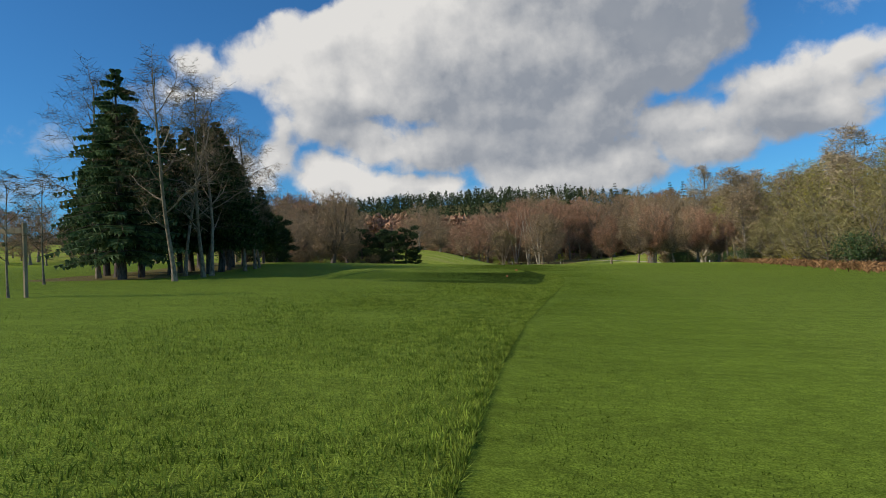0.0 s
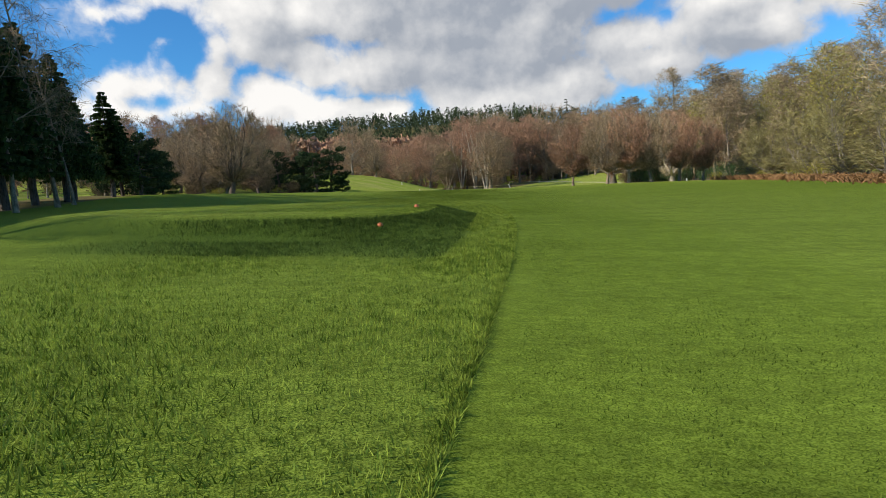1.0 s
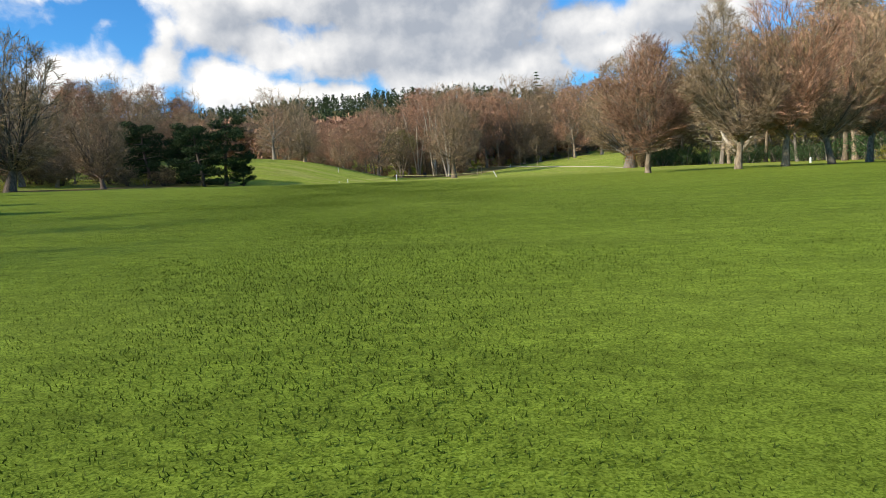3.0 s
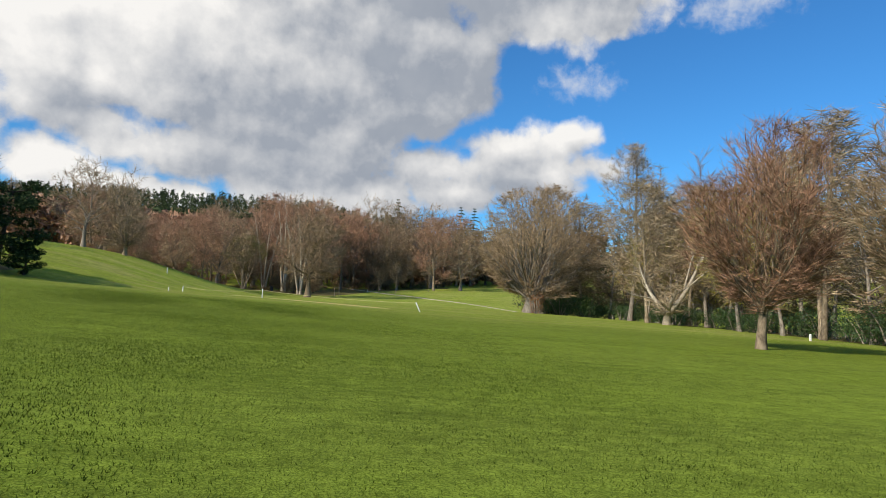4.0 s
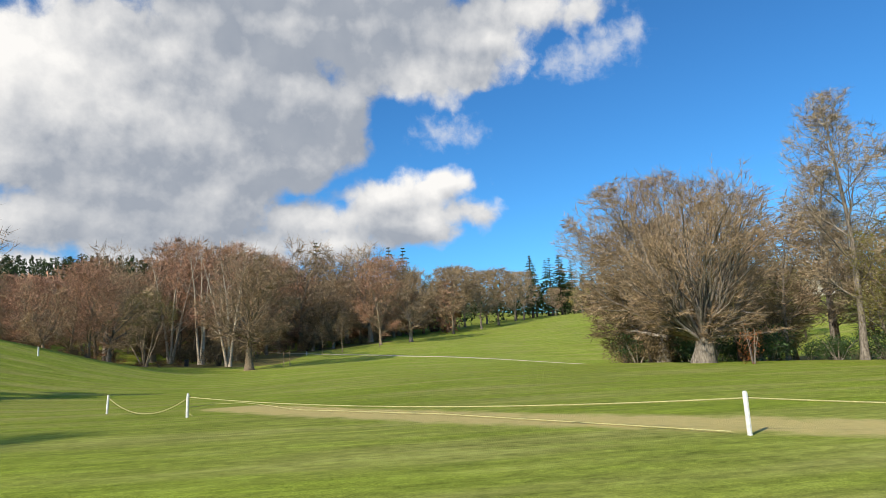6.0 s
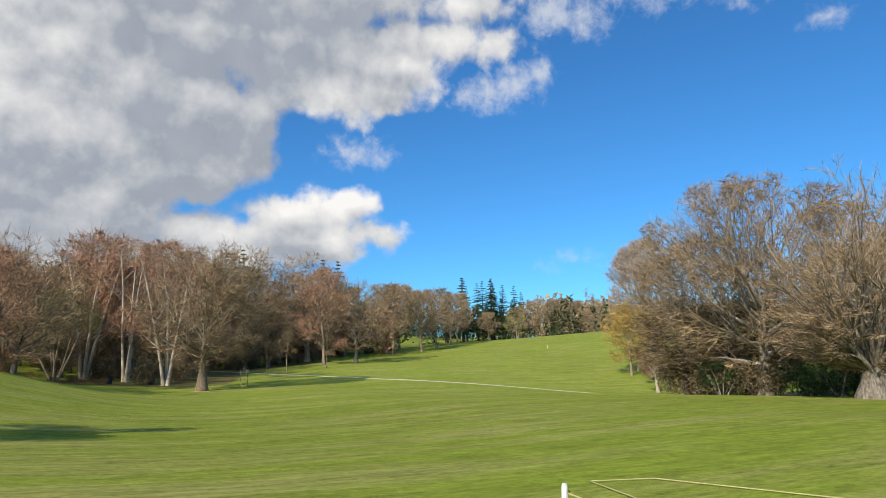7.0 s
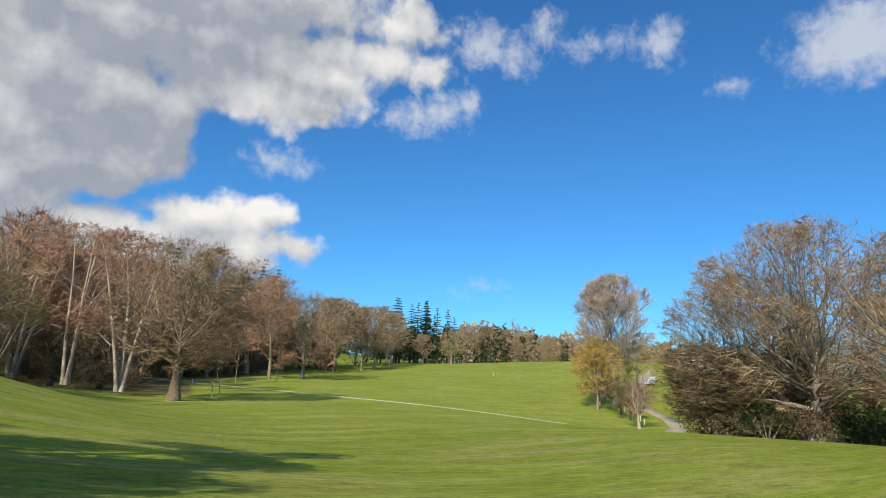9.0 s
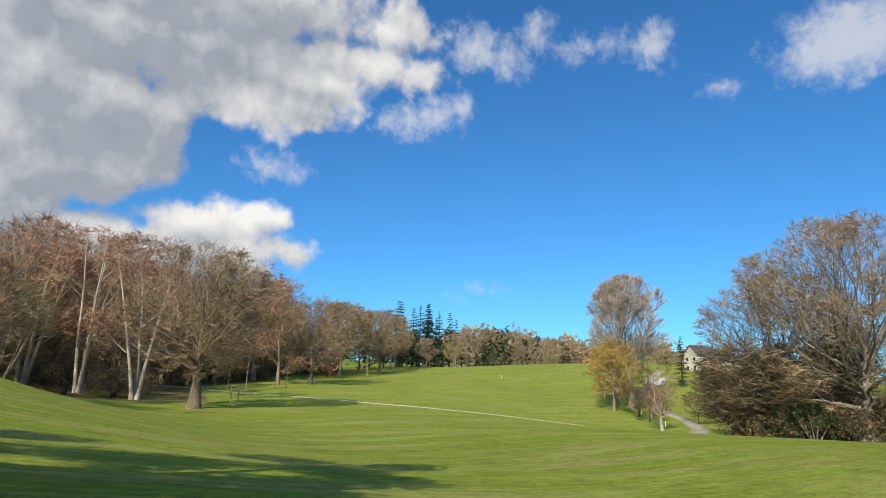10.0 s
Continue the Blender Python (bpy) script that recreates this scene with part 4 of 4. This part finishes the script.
# ---- woods ----
def right_wood(x, y):
    edge = 19 if y < 95 else 19 - (y - 95) * 0.02 if y < 150 else 18 + (y - 150) * 0.7
    if x < edge + 1.5:
        return 0
    return (0.74 if y < 75 else 0.84 if y < 105 else 0.95) * (1 + 0.006 * (x - edge))


def beech_wood(x, y):
    left = -60 - (y - 170) * 0.45
    right = -56 if y < 181 else -34 if y < 204 else -29 + (y - 204) * 0.1 if y < 262 else -8 + (y - 262) * 0.9
    if x > -66 and 181 < y < 215:
        return 0
    if not left < x < right or (abs(x + 44) < 5 and y < 222) or y > 262 and x > 4 and y < 275:
        return 0
    if x < -44:
        return 0.78 if x < -54 else 0.98
    if y > 255:
        return 1.4 if x > -5 else 1.3
    return 1.33 if y > 200 else 1.0


def left_wood(x, y):
    if x > (-64 - (y - 105) * 0.1 if y < 116 else -66) or (y > 140 and x > -72 - (y - 140) * 0.35):
        return 0
    return 0.58 + 0.03 * max(0.0, y - 120) ** 0.6


plant(mixed, scatter(92, 5, 2.9, ((18, 36, 42, 168), right_wood)), 6)
plant(mixed[3:], scatter(16, 15, 3.0, ((17, 23, 44, 100), lambda x, y: 0.62)), 16)
plant([beeches[0], beeches[2], beeches[3], beeches[0]], scatter(150, 7, 4.5, ((-110, 60, 172, 320), beech_wood)), 8)
plant(beeches + mixed[2:3], scatter(84, 9, 4.0, ((-140, -62, 80, 230), left_wood)), 10, "trees beyond the field")


def far_wood(name, label, seed, mat, count, place, tall, wide, tris):
    """A distant wood seen as one mass: many ragged crowns in a single mesh."""
    rng = np.random.default_rng(seed)
    n = count * tris
    px, py = place(rng, count)
    pz = ground_z(px, py)
    h = tall * rng.uniform(0.7, 1.25, count)
    k = np.repeat(np.arange(count), tris)
    s = rng.uniform(0.0, 1.0, n)
    spin = rng.uniform(0, 2 * math.pi, n)
    prof = (1 - s) ** 0.8 + 0.06 if wide < 0.25 else np.sqrt(np.clip(1 - (2 * s - 1.05) ** 2, 0.04, 1))
    r = prof * wide * h[k] * rng.uniform(0.5, 1.0, n)
    c = np.stack([px[k] + np.cos(spin) * r, py[k] + np.sin(spin) * r, pz[k] + s * h[k]], 1)
    d = rng.normal(size=(n, 2, 3))
    d /= np.linalg.norm(d, axis=2, keepdims=True)
    size = (0.10 if wide < 0.25 else 0.12) * h[k] * rng.uniform(0.6, 1.3, n)
    v = np.stack([c, c + d[:, 0] * size[:, None], c + d[:, 1] * size[:, None]], 1).reshape(-1, 3)
    me = bpy.data.meshes.new(name)
    me.from_pydata(v.tolist(), [], np.arange(n * 3).reshape(-1, 3).tolist())
    me.materials.append(mat)
    tagged(new(name, me), label, "forest", kind="stuff")


def hill_band(x0, x1, y0, y1):
    def place(rng, n):
        return rng.uniform(x0, x1, n), rng.uniform(y0, y1, n)
    return place


far_wood("conifer_forest", "dark conifer forest covering the far hillside", 81, FAR_NEEDLES, 2800, hill_band(-620, 190, 345, 790), 15, 0.22, 60)
far_wood("bare_forest", "brown leafless forest at the foot of the hill", 82, TWIG_RED, 330, hill_band(-230, 40, 300, 360), 15, 0.34, 220)
far_wood("distant_wood", "distant mixed wood along the skyline", 83, TWIG_BROWN, 260, hill_band(200, 640, 430, 540), 22, 0.34, 130)
far_wood("conifer_wood", "distant dark conifers along the skyline", 84, FAR_NEEDLES, 90, hill_band(260, 640, 470, 580), 20, 0.17, 40)

# ---- undergrowth ----
laurel = stand(shrub("laurel_bush", "dense dark evergreen laurel at the wood's edge", 91, 3.2, 2.6, EVERGREEN, 2400, 0.15), 17.5, 57, 0)
holly = stand(shrub("holly_bush", "dark evergreen undergrowth below the trees", 92, 2.2, 2.2, EVERGREEN, 1700, 0.12), 14.5, 125.5, 0)
rng0 = np.random.default_rng(93)
for k in range(26):
    y = 98 + k * 2.1
    x = (18.2 - 0.05 * (y - 98) if y < 135 else 14.5) + rng0.uniform(-0.8, 2.5)
    copy_thing(holly, spot(x, y, rng0.uniform(0, 360), rng0.uniform(0.75, 1.2)))
for x, y, s in ((9.2, 145, 1.3), (11.5, 141.5, 1.4), (11, 148, 1.5), (7.8, 153.5, 1.4), (12, 155, 1.6), (18, 161, 1.5)):
    copy_thing(holly, spot(x, y, x * 47, s))
for x, y, s in ((20.5, 63, 0.8), (22, 50, 1.0)):
    copy_thing(laurel, spot(x, y, x * 43, s))
bramble = stand(shrub("bramble_bush", "tangled brown and green bramble", 94, 1.5, 1.9, BRACKEN, 900, 0.11, twig=BARK), -46, 186, 0)
for k in range(22):
    t = k / 21
    x, y = (-62 + 26 * t, 178 + 34 * t) if k % 2 else (-40 + 22 * t, 222 + 40 * t)
    copy_thing(bramble, spot(x - 3, y + 3, k * 57, rng0.uniform(0.5, 0.9)))
gorse = stand(shrub("gorse_bush", "olive-green bush at the wood's edge", 95, 1.6, 1.8, BUDS, 1100, 0.09), 17, 74, 0)
for x, y, s in ((18, 84, 0.9), (17.4, 92, 0.8), (14.5, 98, 0.8), (-60, 130, 0.9), (-58, 106, 0.8)):
    copy_thing(gorse, spot(x, y, x * 53, s))
thicket = stand(shrub("thicket_bush", "leafless dark brown undergrowth below the trees", 98, 3.4, 3.0, TWIG_DARK, 2600, 0.16, stems=16, twig=BARK_DARK), -63, 108, 0)
for x, y, s in scatter(46, 99, 3.2, ((-120, -61, 96, 215), left_wood)):
    copy_thing(thicket, spot(x, y, x * 59, s * rng0.uniform(1.0, 1.7)))
for x, y, s in ((-58, 131, 0.8), (-62, 129, 0.9), (-66, 131, 1.0), (-70, 134, 1.0), (-64, 138, 0.9), (-59, 139, 0.7), (-69, 126, 0.9), (-74, 130, 1.1), (-50, 197, 0.6), (-54, 194, 0.6), (-58, 191, 0.7), (-62, 188, 0.7)):
    copy_thing(thicket, spot(x, y, x * 59, s))
for x, y, s in ((11.5, 160, 1.1), (9, 154.5, 1.0), (7.5, 150.5, 0.9), (14, 162.5, 0.9), (13, 155, 1.1)):
    copy_thing(thicket, spot(x, y, x * 59, s))
for x, y, s in scatter(34, 100, 3.0, ((-60, 10, 205, 285), beech_wood)):
    copy_thing(thicket, spot(x, y, x * 59, s * rng0.uniform(0.5, 1.0)))
stand(shrub("russet_shrub", "small shrub with russet leaves beside the old tree", 96, 2.9, 0.9, RUSSET, 420, 0.10, stems=5), 3.4, 134.6, 0)


def bracken_bank():
    """Dead bracken along the foot of the wood."""
    rng = np.random.default_rng(97)
    sh = Shape()
    for _ in range(5200):
        y = rng.uniform(40, 97)
        x = 16.4 - 0.02 * (y - 40) + rng.normal() * 1.1
        q = np.array((x, y, gz(x, y) + rng.uniform(0, 0.1)))
        d = unit(rng) * (1, 1, 0.3)
        d[2] = abs(d[2]) + 0.45
        tip = q + d * rng.uniform(0.35, 0.85)
        sh.ribbon(q, q * 0.5 + tip * 0.5 + np.array((0, 0, 0.1)), tip, 0.05, unit(rng))
    ob = new("bracken", sh.mesh("bracken", BRACKEN))
    tagged(ob, "reddish-brown dead bracken along the wood's edge", "bracken", kind="stuff")


bracken_bank()


# ---- path, road, house ----
def draped(name, label, line, width, mat, lift=0.03, category="path"):
    pts = []
    for (ax, ay), (bx, by) in zip(line, line[1:]):
        n = max(2, int(math.hypot(bx - ax, by - ay) / 1.5))
        pts += [(ax + (bx - ax) * i / n, ay + (by - ay) * i / n) for i in range(n)]
    pts.append(line[-1])
    sh = Shape()
    for i, (x, y) in enumerate(pts):
        a, b = pts[max(i - 1, 0)], pts[min(i + 1, len(pts) - 1)]
        dx, dy = b[0] - a[0], b[1] - a[1]
        n = math.hypot(dx, dy)
        nx, ny = -dy / n * width / 2, dx / n * width / 2
        for s, z in ((-1, -0.12), (-1, lift), (0, lift + 0.02), (1, lift), (1, -0.12)):
            px, py = x + nx * s, y + ny * s
            sh.v.append(np.array((px, py, gz(px, py) + z)))
    for i in range(len(pts) - 1):
        for k in range(4):
            a = i * 5 + k
            sh.f.append((a, a + 1, a + 6, a + 5))
    tagged(new(name, sh.mesh(name, mat, True)), label, category, kind="structure")


draped("path", "narrow pale gravel path crossing the fairway", [(-24, 268), (-15.5, 253), (-9, 227), (-1.5, 206.5), (7.5, 193), (14.5, 184.5), (22, 180), (31, 178.5)], 1.25, TARMAC)
draped("road", "pale access road curving up to the clubhouse", [(30, 178), (41, 184), (49, 191), (60, 205), (78, 221), (100, 235), (118, 244)], 2.6, TARMAC, category="road")


def house():
    h = new("house")
    tagged(h, "cream rendered two-storey house with a dark slate roof", "house")
    sh = Shape()
    for x in (0, 5.6):
        n = len(sh.v)
        sh.v += [np.array(p, float) for p in ((x, 0, -1.5), (x, 7, -1.5), (x, 7, 5), (x, 3.5, 7.6), (x, 0, 5))]
        sh.f.append(tuple(range(n, n + 5)) if x else tuple(range(n + 4, n - 1, -1)))
    sh.f += [(0, 5, 9, 4), (1, 2, 7, 6)]
    sh2 = Shape()
    sh2.box((5.6, 0.8, -1.5), (14, 6.4, 3.4))
    part("wall", sh, RENDERED, h)
    part("wing_wall", sh2, RENDERED, h, "low cream side wing")
    roof = Shape()
    for s, a, b in ((1, -0.4, 3.5), (1, 7.4, 3.5)):
        n = len(roof.v)
        for x in (-0.35, 5.95):
            for up in (0.0, 0.18):
                roof.v += [np.array((x, a, 4.7 + up)), np.array((x, b, 7.62 + up))]
        roof.f += [tuple(n + k for k in q) for q in ((0, 1, 5, 4), (2, 6, 7, 3), (0, 4, 6, 2), (0, 2, 3, 1), (4, 5, 7, 6), (1, 3, 7, 5))]
    part("roof", roof, SLATE, h)
    wing = Shape()
    wing.v += [np.array(p, float) for p in ((5.6, 0.4, 3.3), (14.4, 0.4, 3.3), (14.4, 6.8, 3.3), (5.6, 6.8, 3.3), (5.6, 3.6, 5.2), (13, 3.6, 5.2))]
    wing.f += [(0, 1, 5, 4), (2, 3, 4, 5), (1, 2, 5), (3, 2, 1, 0)]
    part("wing_roof", wing, SLATE, h)
    for y0, z0 in ((1.2, 0.5), (4.6, 0.5), (1.2, 3.0), (4.6, 3.0)):
        win = Shape()
        win.box((-0.06, y0, z0), (0.02, y0 + 1.2, z0 + 1.3))
        w = part("window", win, WHITE_PAINT, h)
        pane = Shape()
        pane.box((-0.08, y0 + 0.1, z0 + 0.1), (-0.062, y0 + 1.1, z0 + 1.2))
        part("pane", pane, GLASS_DARK, w)
    for x0 in (1.2, 3.6, 7, 9.5, 12):
        for z0 in ((0.6, 3.0) if x0 < 5 else (0.8,)):
            y0 = 0 if x0 < 5 else 0.8
            win = Shape()
            win.box((x0, y0 - 0.06, z0), (x0 + 1.1, y0 + 0.02, z0 + 1.2))
            w = part("window", win, WHITE_PAINT, h)
            pane = Shape()
            pane.box((x0 + 0.1, y0 - 0.08, z0 + 0.1), (x0 + 1.0, y0 - 0.062, z0 + 1.1))
            part("pane", pane, GLASS_DARK, w)
    ch = Shape()
    ch.box((2.4, 3.1, 7), (3.2, 3.9, 8.8))
    part("chimney", ch, STONE, h)
    return h


stand(house(), 123.5, 235, -24, 1.05)


def car():
    c = new("car")
    tagged(c, "small white parked car beside the road", "car")
    body = Shape()
    prof = [(-2.0, 0.35), (-2.05, 0.75), (-1.9, 0.95), (-1.2, 1.0), (-0.6, 1.45), (0.8, 1.48), (1.6, 1.0), (2.0, 0.9), (2.05, 0.4)]
    for yy in (-0.82, 0.82):
        body.v += [np.array((x, yy * (0.86 if z > 1.2 else 1), z)) for x, z in prof]
    n = len(prof)
    body.f += [(i, (i + 1) % n, (i + 1) % n + n, i + n) for i in range(n)] + [tuple(range(n))[::-1], tuple(range(n, 2 * n))]
    part("body", body, CAR_WHITE, c)
    for side in (-1, 1):
        g = Shape()
        g.quad(*[np.array((x, side * 0.79, z)) for x, z in ((-1.0, 1.05), (1.35, 1.05), (0.75, 1.4), (-0.6, 1.4))])
        part("window", g, GLASS_DARK, c)
        for x in (-1.25, 1.25):
            w = Shape()
            w.tube([np.array((x, side * 0.7, 0.32)), np.array((x, side * 0.86, 0.32))], [0.32, 0.32], 12, True)
            part("wheel", w, DARK_METAL, c)
    return c


c0 = stand(car(), 92, 226.5, 20)
copy_thing(c0, spot(97, 229, 24))


# ---- posts, ropes and small things ----
def rope_post(x, y, tilt=0.0):
    p = new("rope_post")
    tagged(p, "white wooden post holding a rope on the grass", "post", "rope posts")
    sh = Shape()
    sh.tube([np.array((0, 0, -0.2)), np.array((0, 0, 0.52)), np.array((0, 0, 0.55))], [0.032, 0.032, 0.022], 8, True)
    part("stake", sh, WHITE_PAINT, p, smooth=False)
    eye = Shape()
    ring = [np.array((0.045 + 0.018 * math.cos(t), 0, 0.46 + 0.018 * math.sin(t))) for t in np.linspace(0, 2 * math.pi, 9)]
    eye.tube(ring, [0.005] * 9, 4)
    part("eyelet", eye, DARK_METAL, p)
    p.matrix_basis = pose(x, y, gz(x, y), 0, tilt, 0)
    return p


POSTS = [(-31.0, 123.6, 3), (-28.3, 118.5, 2), (-20.8, 109.4, 0), (-11.4, 103.8, -24)]
for x, y, tilt in POSTS:
    rope_post(x, y, tilt)


def rope(name, ends, sag, label):
    sh = Shape()
    pts = []
    for i, ((ax, ay, az0), (bx, by, bz)) in enumerate(zip(ends, ends[1:])):
        n = 14
        for k in range(n + (i == len(ends) - 2)):
            t = k / n
            x, y = ax + (bx - ax) * t, ay + (by - ay) * t
            z = max(gz(x, y) + 0.02, az0 + (bz - az0) * t - sag * 4 * t * (1 - t))
            pts.append(np.array((x, y, z)))
    sh.tube(pts, [0.010] * len(pts), 6)
    tagged(new(name, sh.mesh(name, ROPE, True)), label, "rope")


tops = [(x + (-0.2 if t < -10 else 0.04), y, gz(x, y) + 0.46) for x, y, t in POSTS]
for a, b, sag in zip(tops, tops[1:], (0.42, 0.16, 0.12)):
    rope("rope", [a, b], sag, "pale yellow rope slung between white posts")
loose = [(-28.2, 118.7), (-28.6, 121), (-28.9, 124.5), (-28.2, 126.6), (-27.2, 126.2), (-26.6, 123), (-25.8, 118.6), (-23.4, 114.6), (-20.9, 109.6)]
rope("rope", [(x, y, gz(x, y) + 0.03) for x, y in loose], 0.0, "pale rope lying loose round the worn turf")


def marker(x, y):
    m = new("tee_marker")
    tagged(m, "small orange tee marker on the mown tee", "tee marker", "tee markers")
    sh = Shape()
    n = 12
    for z, r in ((-0.02, 0.06), (0.02, 0.068), (0.06, 0.058), (0.085, 0.032), (0.092, 0.0)):
        sh.v += [np.array((r * math.cos(2 * math.pi * k / n), r * math.sin(2 * math.pi * k / n), z)) for k in range(n)]
    for i in range(4):
        for k in range(n):
            a, b = i * n + k, i * n + (k + 1) % n
            sh.f.append((a, b, b + n, a + n))
    part("dome", sh, ORANGE, m, smooth=True)
    m.matrix_basis = pose(x, y, gz(x, y))


marker(-6.5, 35.4)
marker(-6.3, 31.5)


def stake(x, y, tall=0.9):
    s = new("marker_stake")
    tagged(s, "short pale marker stake in the grass", "stake", "marker stakes")
    sh = Shape()
    sh.tube([np.array((0, 0, -0.2)), np.array((0, 0, tall * 0.93)), np.array((0, 0, tall))], [0.07, 0.07, 0.03], 6, True)
    part("peg", sh, WHITE_PAINT, s)
    s.matrix_basis = pose(x, y, gz(x, y))


for k in range(8):
    t = k / 7
    stake(37.5 + 26 * t, 187.5 + 33 * t ** 1.15)
for x, y in ((-47, 172), (70, 262), (-16, 240)):
    stake(x, y)


def tree_guard(x, y):
    f = new("tree_stake_frame")
    tagged(f, "timber stakes with a crossbar guarding a young tree", "tree stake", "tree stakes")
    for dx in (-0.5, 0.5):
        sh = Shape()
        sh.tube([np.array((dx, 0, -0.2)), np.array((dx, 0, 2.2))], [0.06, 0.06], 6, True)
        part("stake", sh, TIMBER, f)
    bar = Shape()
    bar.box((-0.6, -0.03, 1.9), (0.6, 0.03, 2.05))
    part("crossbar", bar, TIMBER, f)
    f.matrix_basis = pose(x, y, gz(x, y), 0, 0, 20)


tree_guard(-22, 203)
tree_guard(-17.3, 13.1)
copy_thing(sapling, spot(-17.3, 13.1, 20, 0.42))


def litter_bin(x, y):
    b = new("litter_bin")
    tagged(b, "dark litter bin at the edge of the wood", "bin")
    sh = Shape()
    sh.tube([np.array((0, 0, -0.1)), np.array((0, 0, 0.95)), np.array((0, 0, 1.0))], [0.36, 0.4, 0.36], 10, True)
    part("drum", sh, DARK_METAL, b)
    lid = Shape()
    lid.tube([np.array((0, 0, 1.0)), np.array((0, 0, 1.1)), np.array((0, 0, 1.16))], [0.42, 0.4, 0.2], 10, True)
    part("lid", lid, DARK_METAL, b)
    b.matrix_basis = pose(x, y, gz(x, y))


litter_bin(-38, 216.7)


stake(11.7, 104, 0.4)


# ---- grass blades beside the walk ----
def blades(name, label, way, seed, count, band, tall, keep, mat):
    rng = np.random.default_rng(seed)
    line = np.array(way)
    seg = np.linalg.norm(np.diff(line, axis=0), axis=1)
    run = np.concatenate([[0], np.cumsum(seg)])
    t = rng.uniform(0, run[-1], count)
    cx, cy = np.interp(t, run, line[:, 0]), np.interp(t, run, line[:, 1])
    i = np.clip(np.searchsorted(run, t) - 1, 0, len(seg) - 1)
    d = (np.diff(line, axis=0) / seg[:, None])[i]
    off = rng.normal(size=count) * band
    ahead = rng.uniform(0, 6, count)
    x, y = cx + d[:, 1] * off + d[:, 0] * ahead, cy - d[:, 0] * off + d[:, 1] * ahead
    ok = keep(x, y)
    x, y = x[ok], y[ok]
    n = len(x)
    rim = (np.arange(n) < n // 16) & (seed == 101)
    x = np.where(rim & (y < 50), edge_x(y) - np.abs(rng.normal(size=n)) * 0.05, x)
    z = ground_z(x, y) - 0.005
    edge = edge_x(y)
    h = tall(x, y) * rng.uniform(0.6, 1.3, n) * np.where(rim, 0.85, 1.0)
    a = rng.uniform(0, 2 * math.pi, n)
    lean = rng.normal(size=(n, 2)) * 0.45 * h[:, None]
    w = 0.0035 + 0.045 * h
    base = np.stack([x, y, z], 1)
    side = np.stack([np.cos(a) * w, np.sin(a) * w, np.zeros(n)], 1)
    tip = base + np.stack([lean[:, 0], lean[:, 1], h], 1)
    v = np.stack([base - side, base + side, tip], 1).reshape(-1, 3).astype(np.float32)
    me = bpy.data.meshes.new(name)
    me.vertices.add(n * 3)
    me.vertices.foreach_set("co", v.ravel())
    me.loops.add(n * 3)
    me.loops.foreach_set("vertex_index", np.arange(n * 3, dtype=np.int32))
    me.polygons.add(n)
    me.polygons.foreach_set("loop_start", np.arange(0, n * 3, 3, dtype=np.int32))
    me.update(calc_edges=True)
    me.materials.append(mat)
    tagged(new(name, me), label, "grass", kind="stuff")


WAY = [(-1.5, -2), (-2.2, 9), (-3, 19), (-3.8, 28), (-5, 38), (-6, 44), (-9, 50)]
TEE_WAY = [(-6.5, 25), (-6.5, 36)]
FIELD_WAY = [(-8, 48), (-11, 62), (-14, 71), (-15.5, 79), (-18, 87), (-20, 93)]


def rough_height(x, y):
    edge = edge_x(y)
    left = (x < edge) & (y < 55)
    return np.where(left, (0.022 + 0.048 * ramp((50 - y) / 12)) * (1 - 0.75 * tee_shape(x, y)) * (1 + 0.5 * (np.abs(tee_shape(x, y) - 0.5) < 0.45)), np.where(y < 52, 0.016, 0.02))


blades("grass", "uneven green rough grass blades along the walk", WAY, 101, 800000, 3.4, rough_height, lambda x, y: (x < 0.05 + edge_x(y)) & (y < 56) & (long_grass(x, y) < 0.5), BLADES)
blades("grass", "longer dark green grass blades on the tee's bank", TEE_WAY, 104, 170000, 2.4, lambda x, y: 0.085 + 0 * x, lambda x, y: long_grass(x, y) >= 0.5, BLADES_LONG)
blades("grass", "close-cut green grass blades on the strip", WAY, 102, 420000, 2.6, rough_height, lambda x, y: (x > edge_x(y)) & (y < 50), BLADES_CUT)
blades("grass", "short green grass blades across the field", FIELD_WAY, 103, 520000, 3.6, rough_height, lambda x, y: (y > 50), BLADES_CUT)
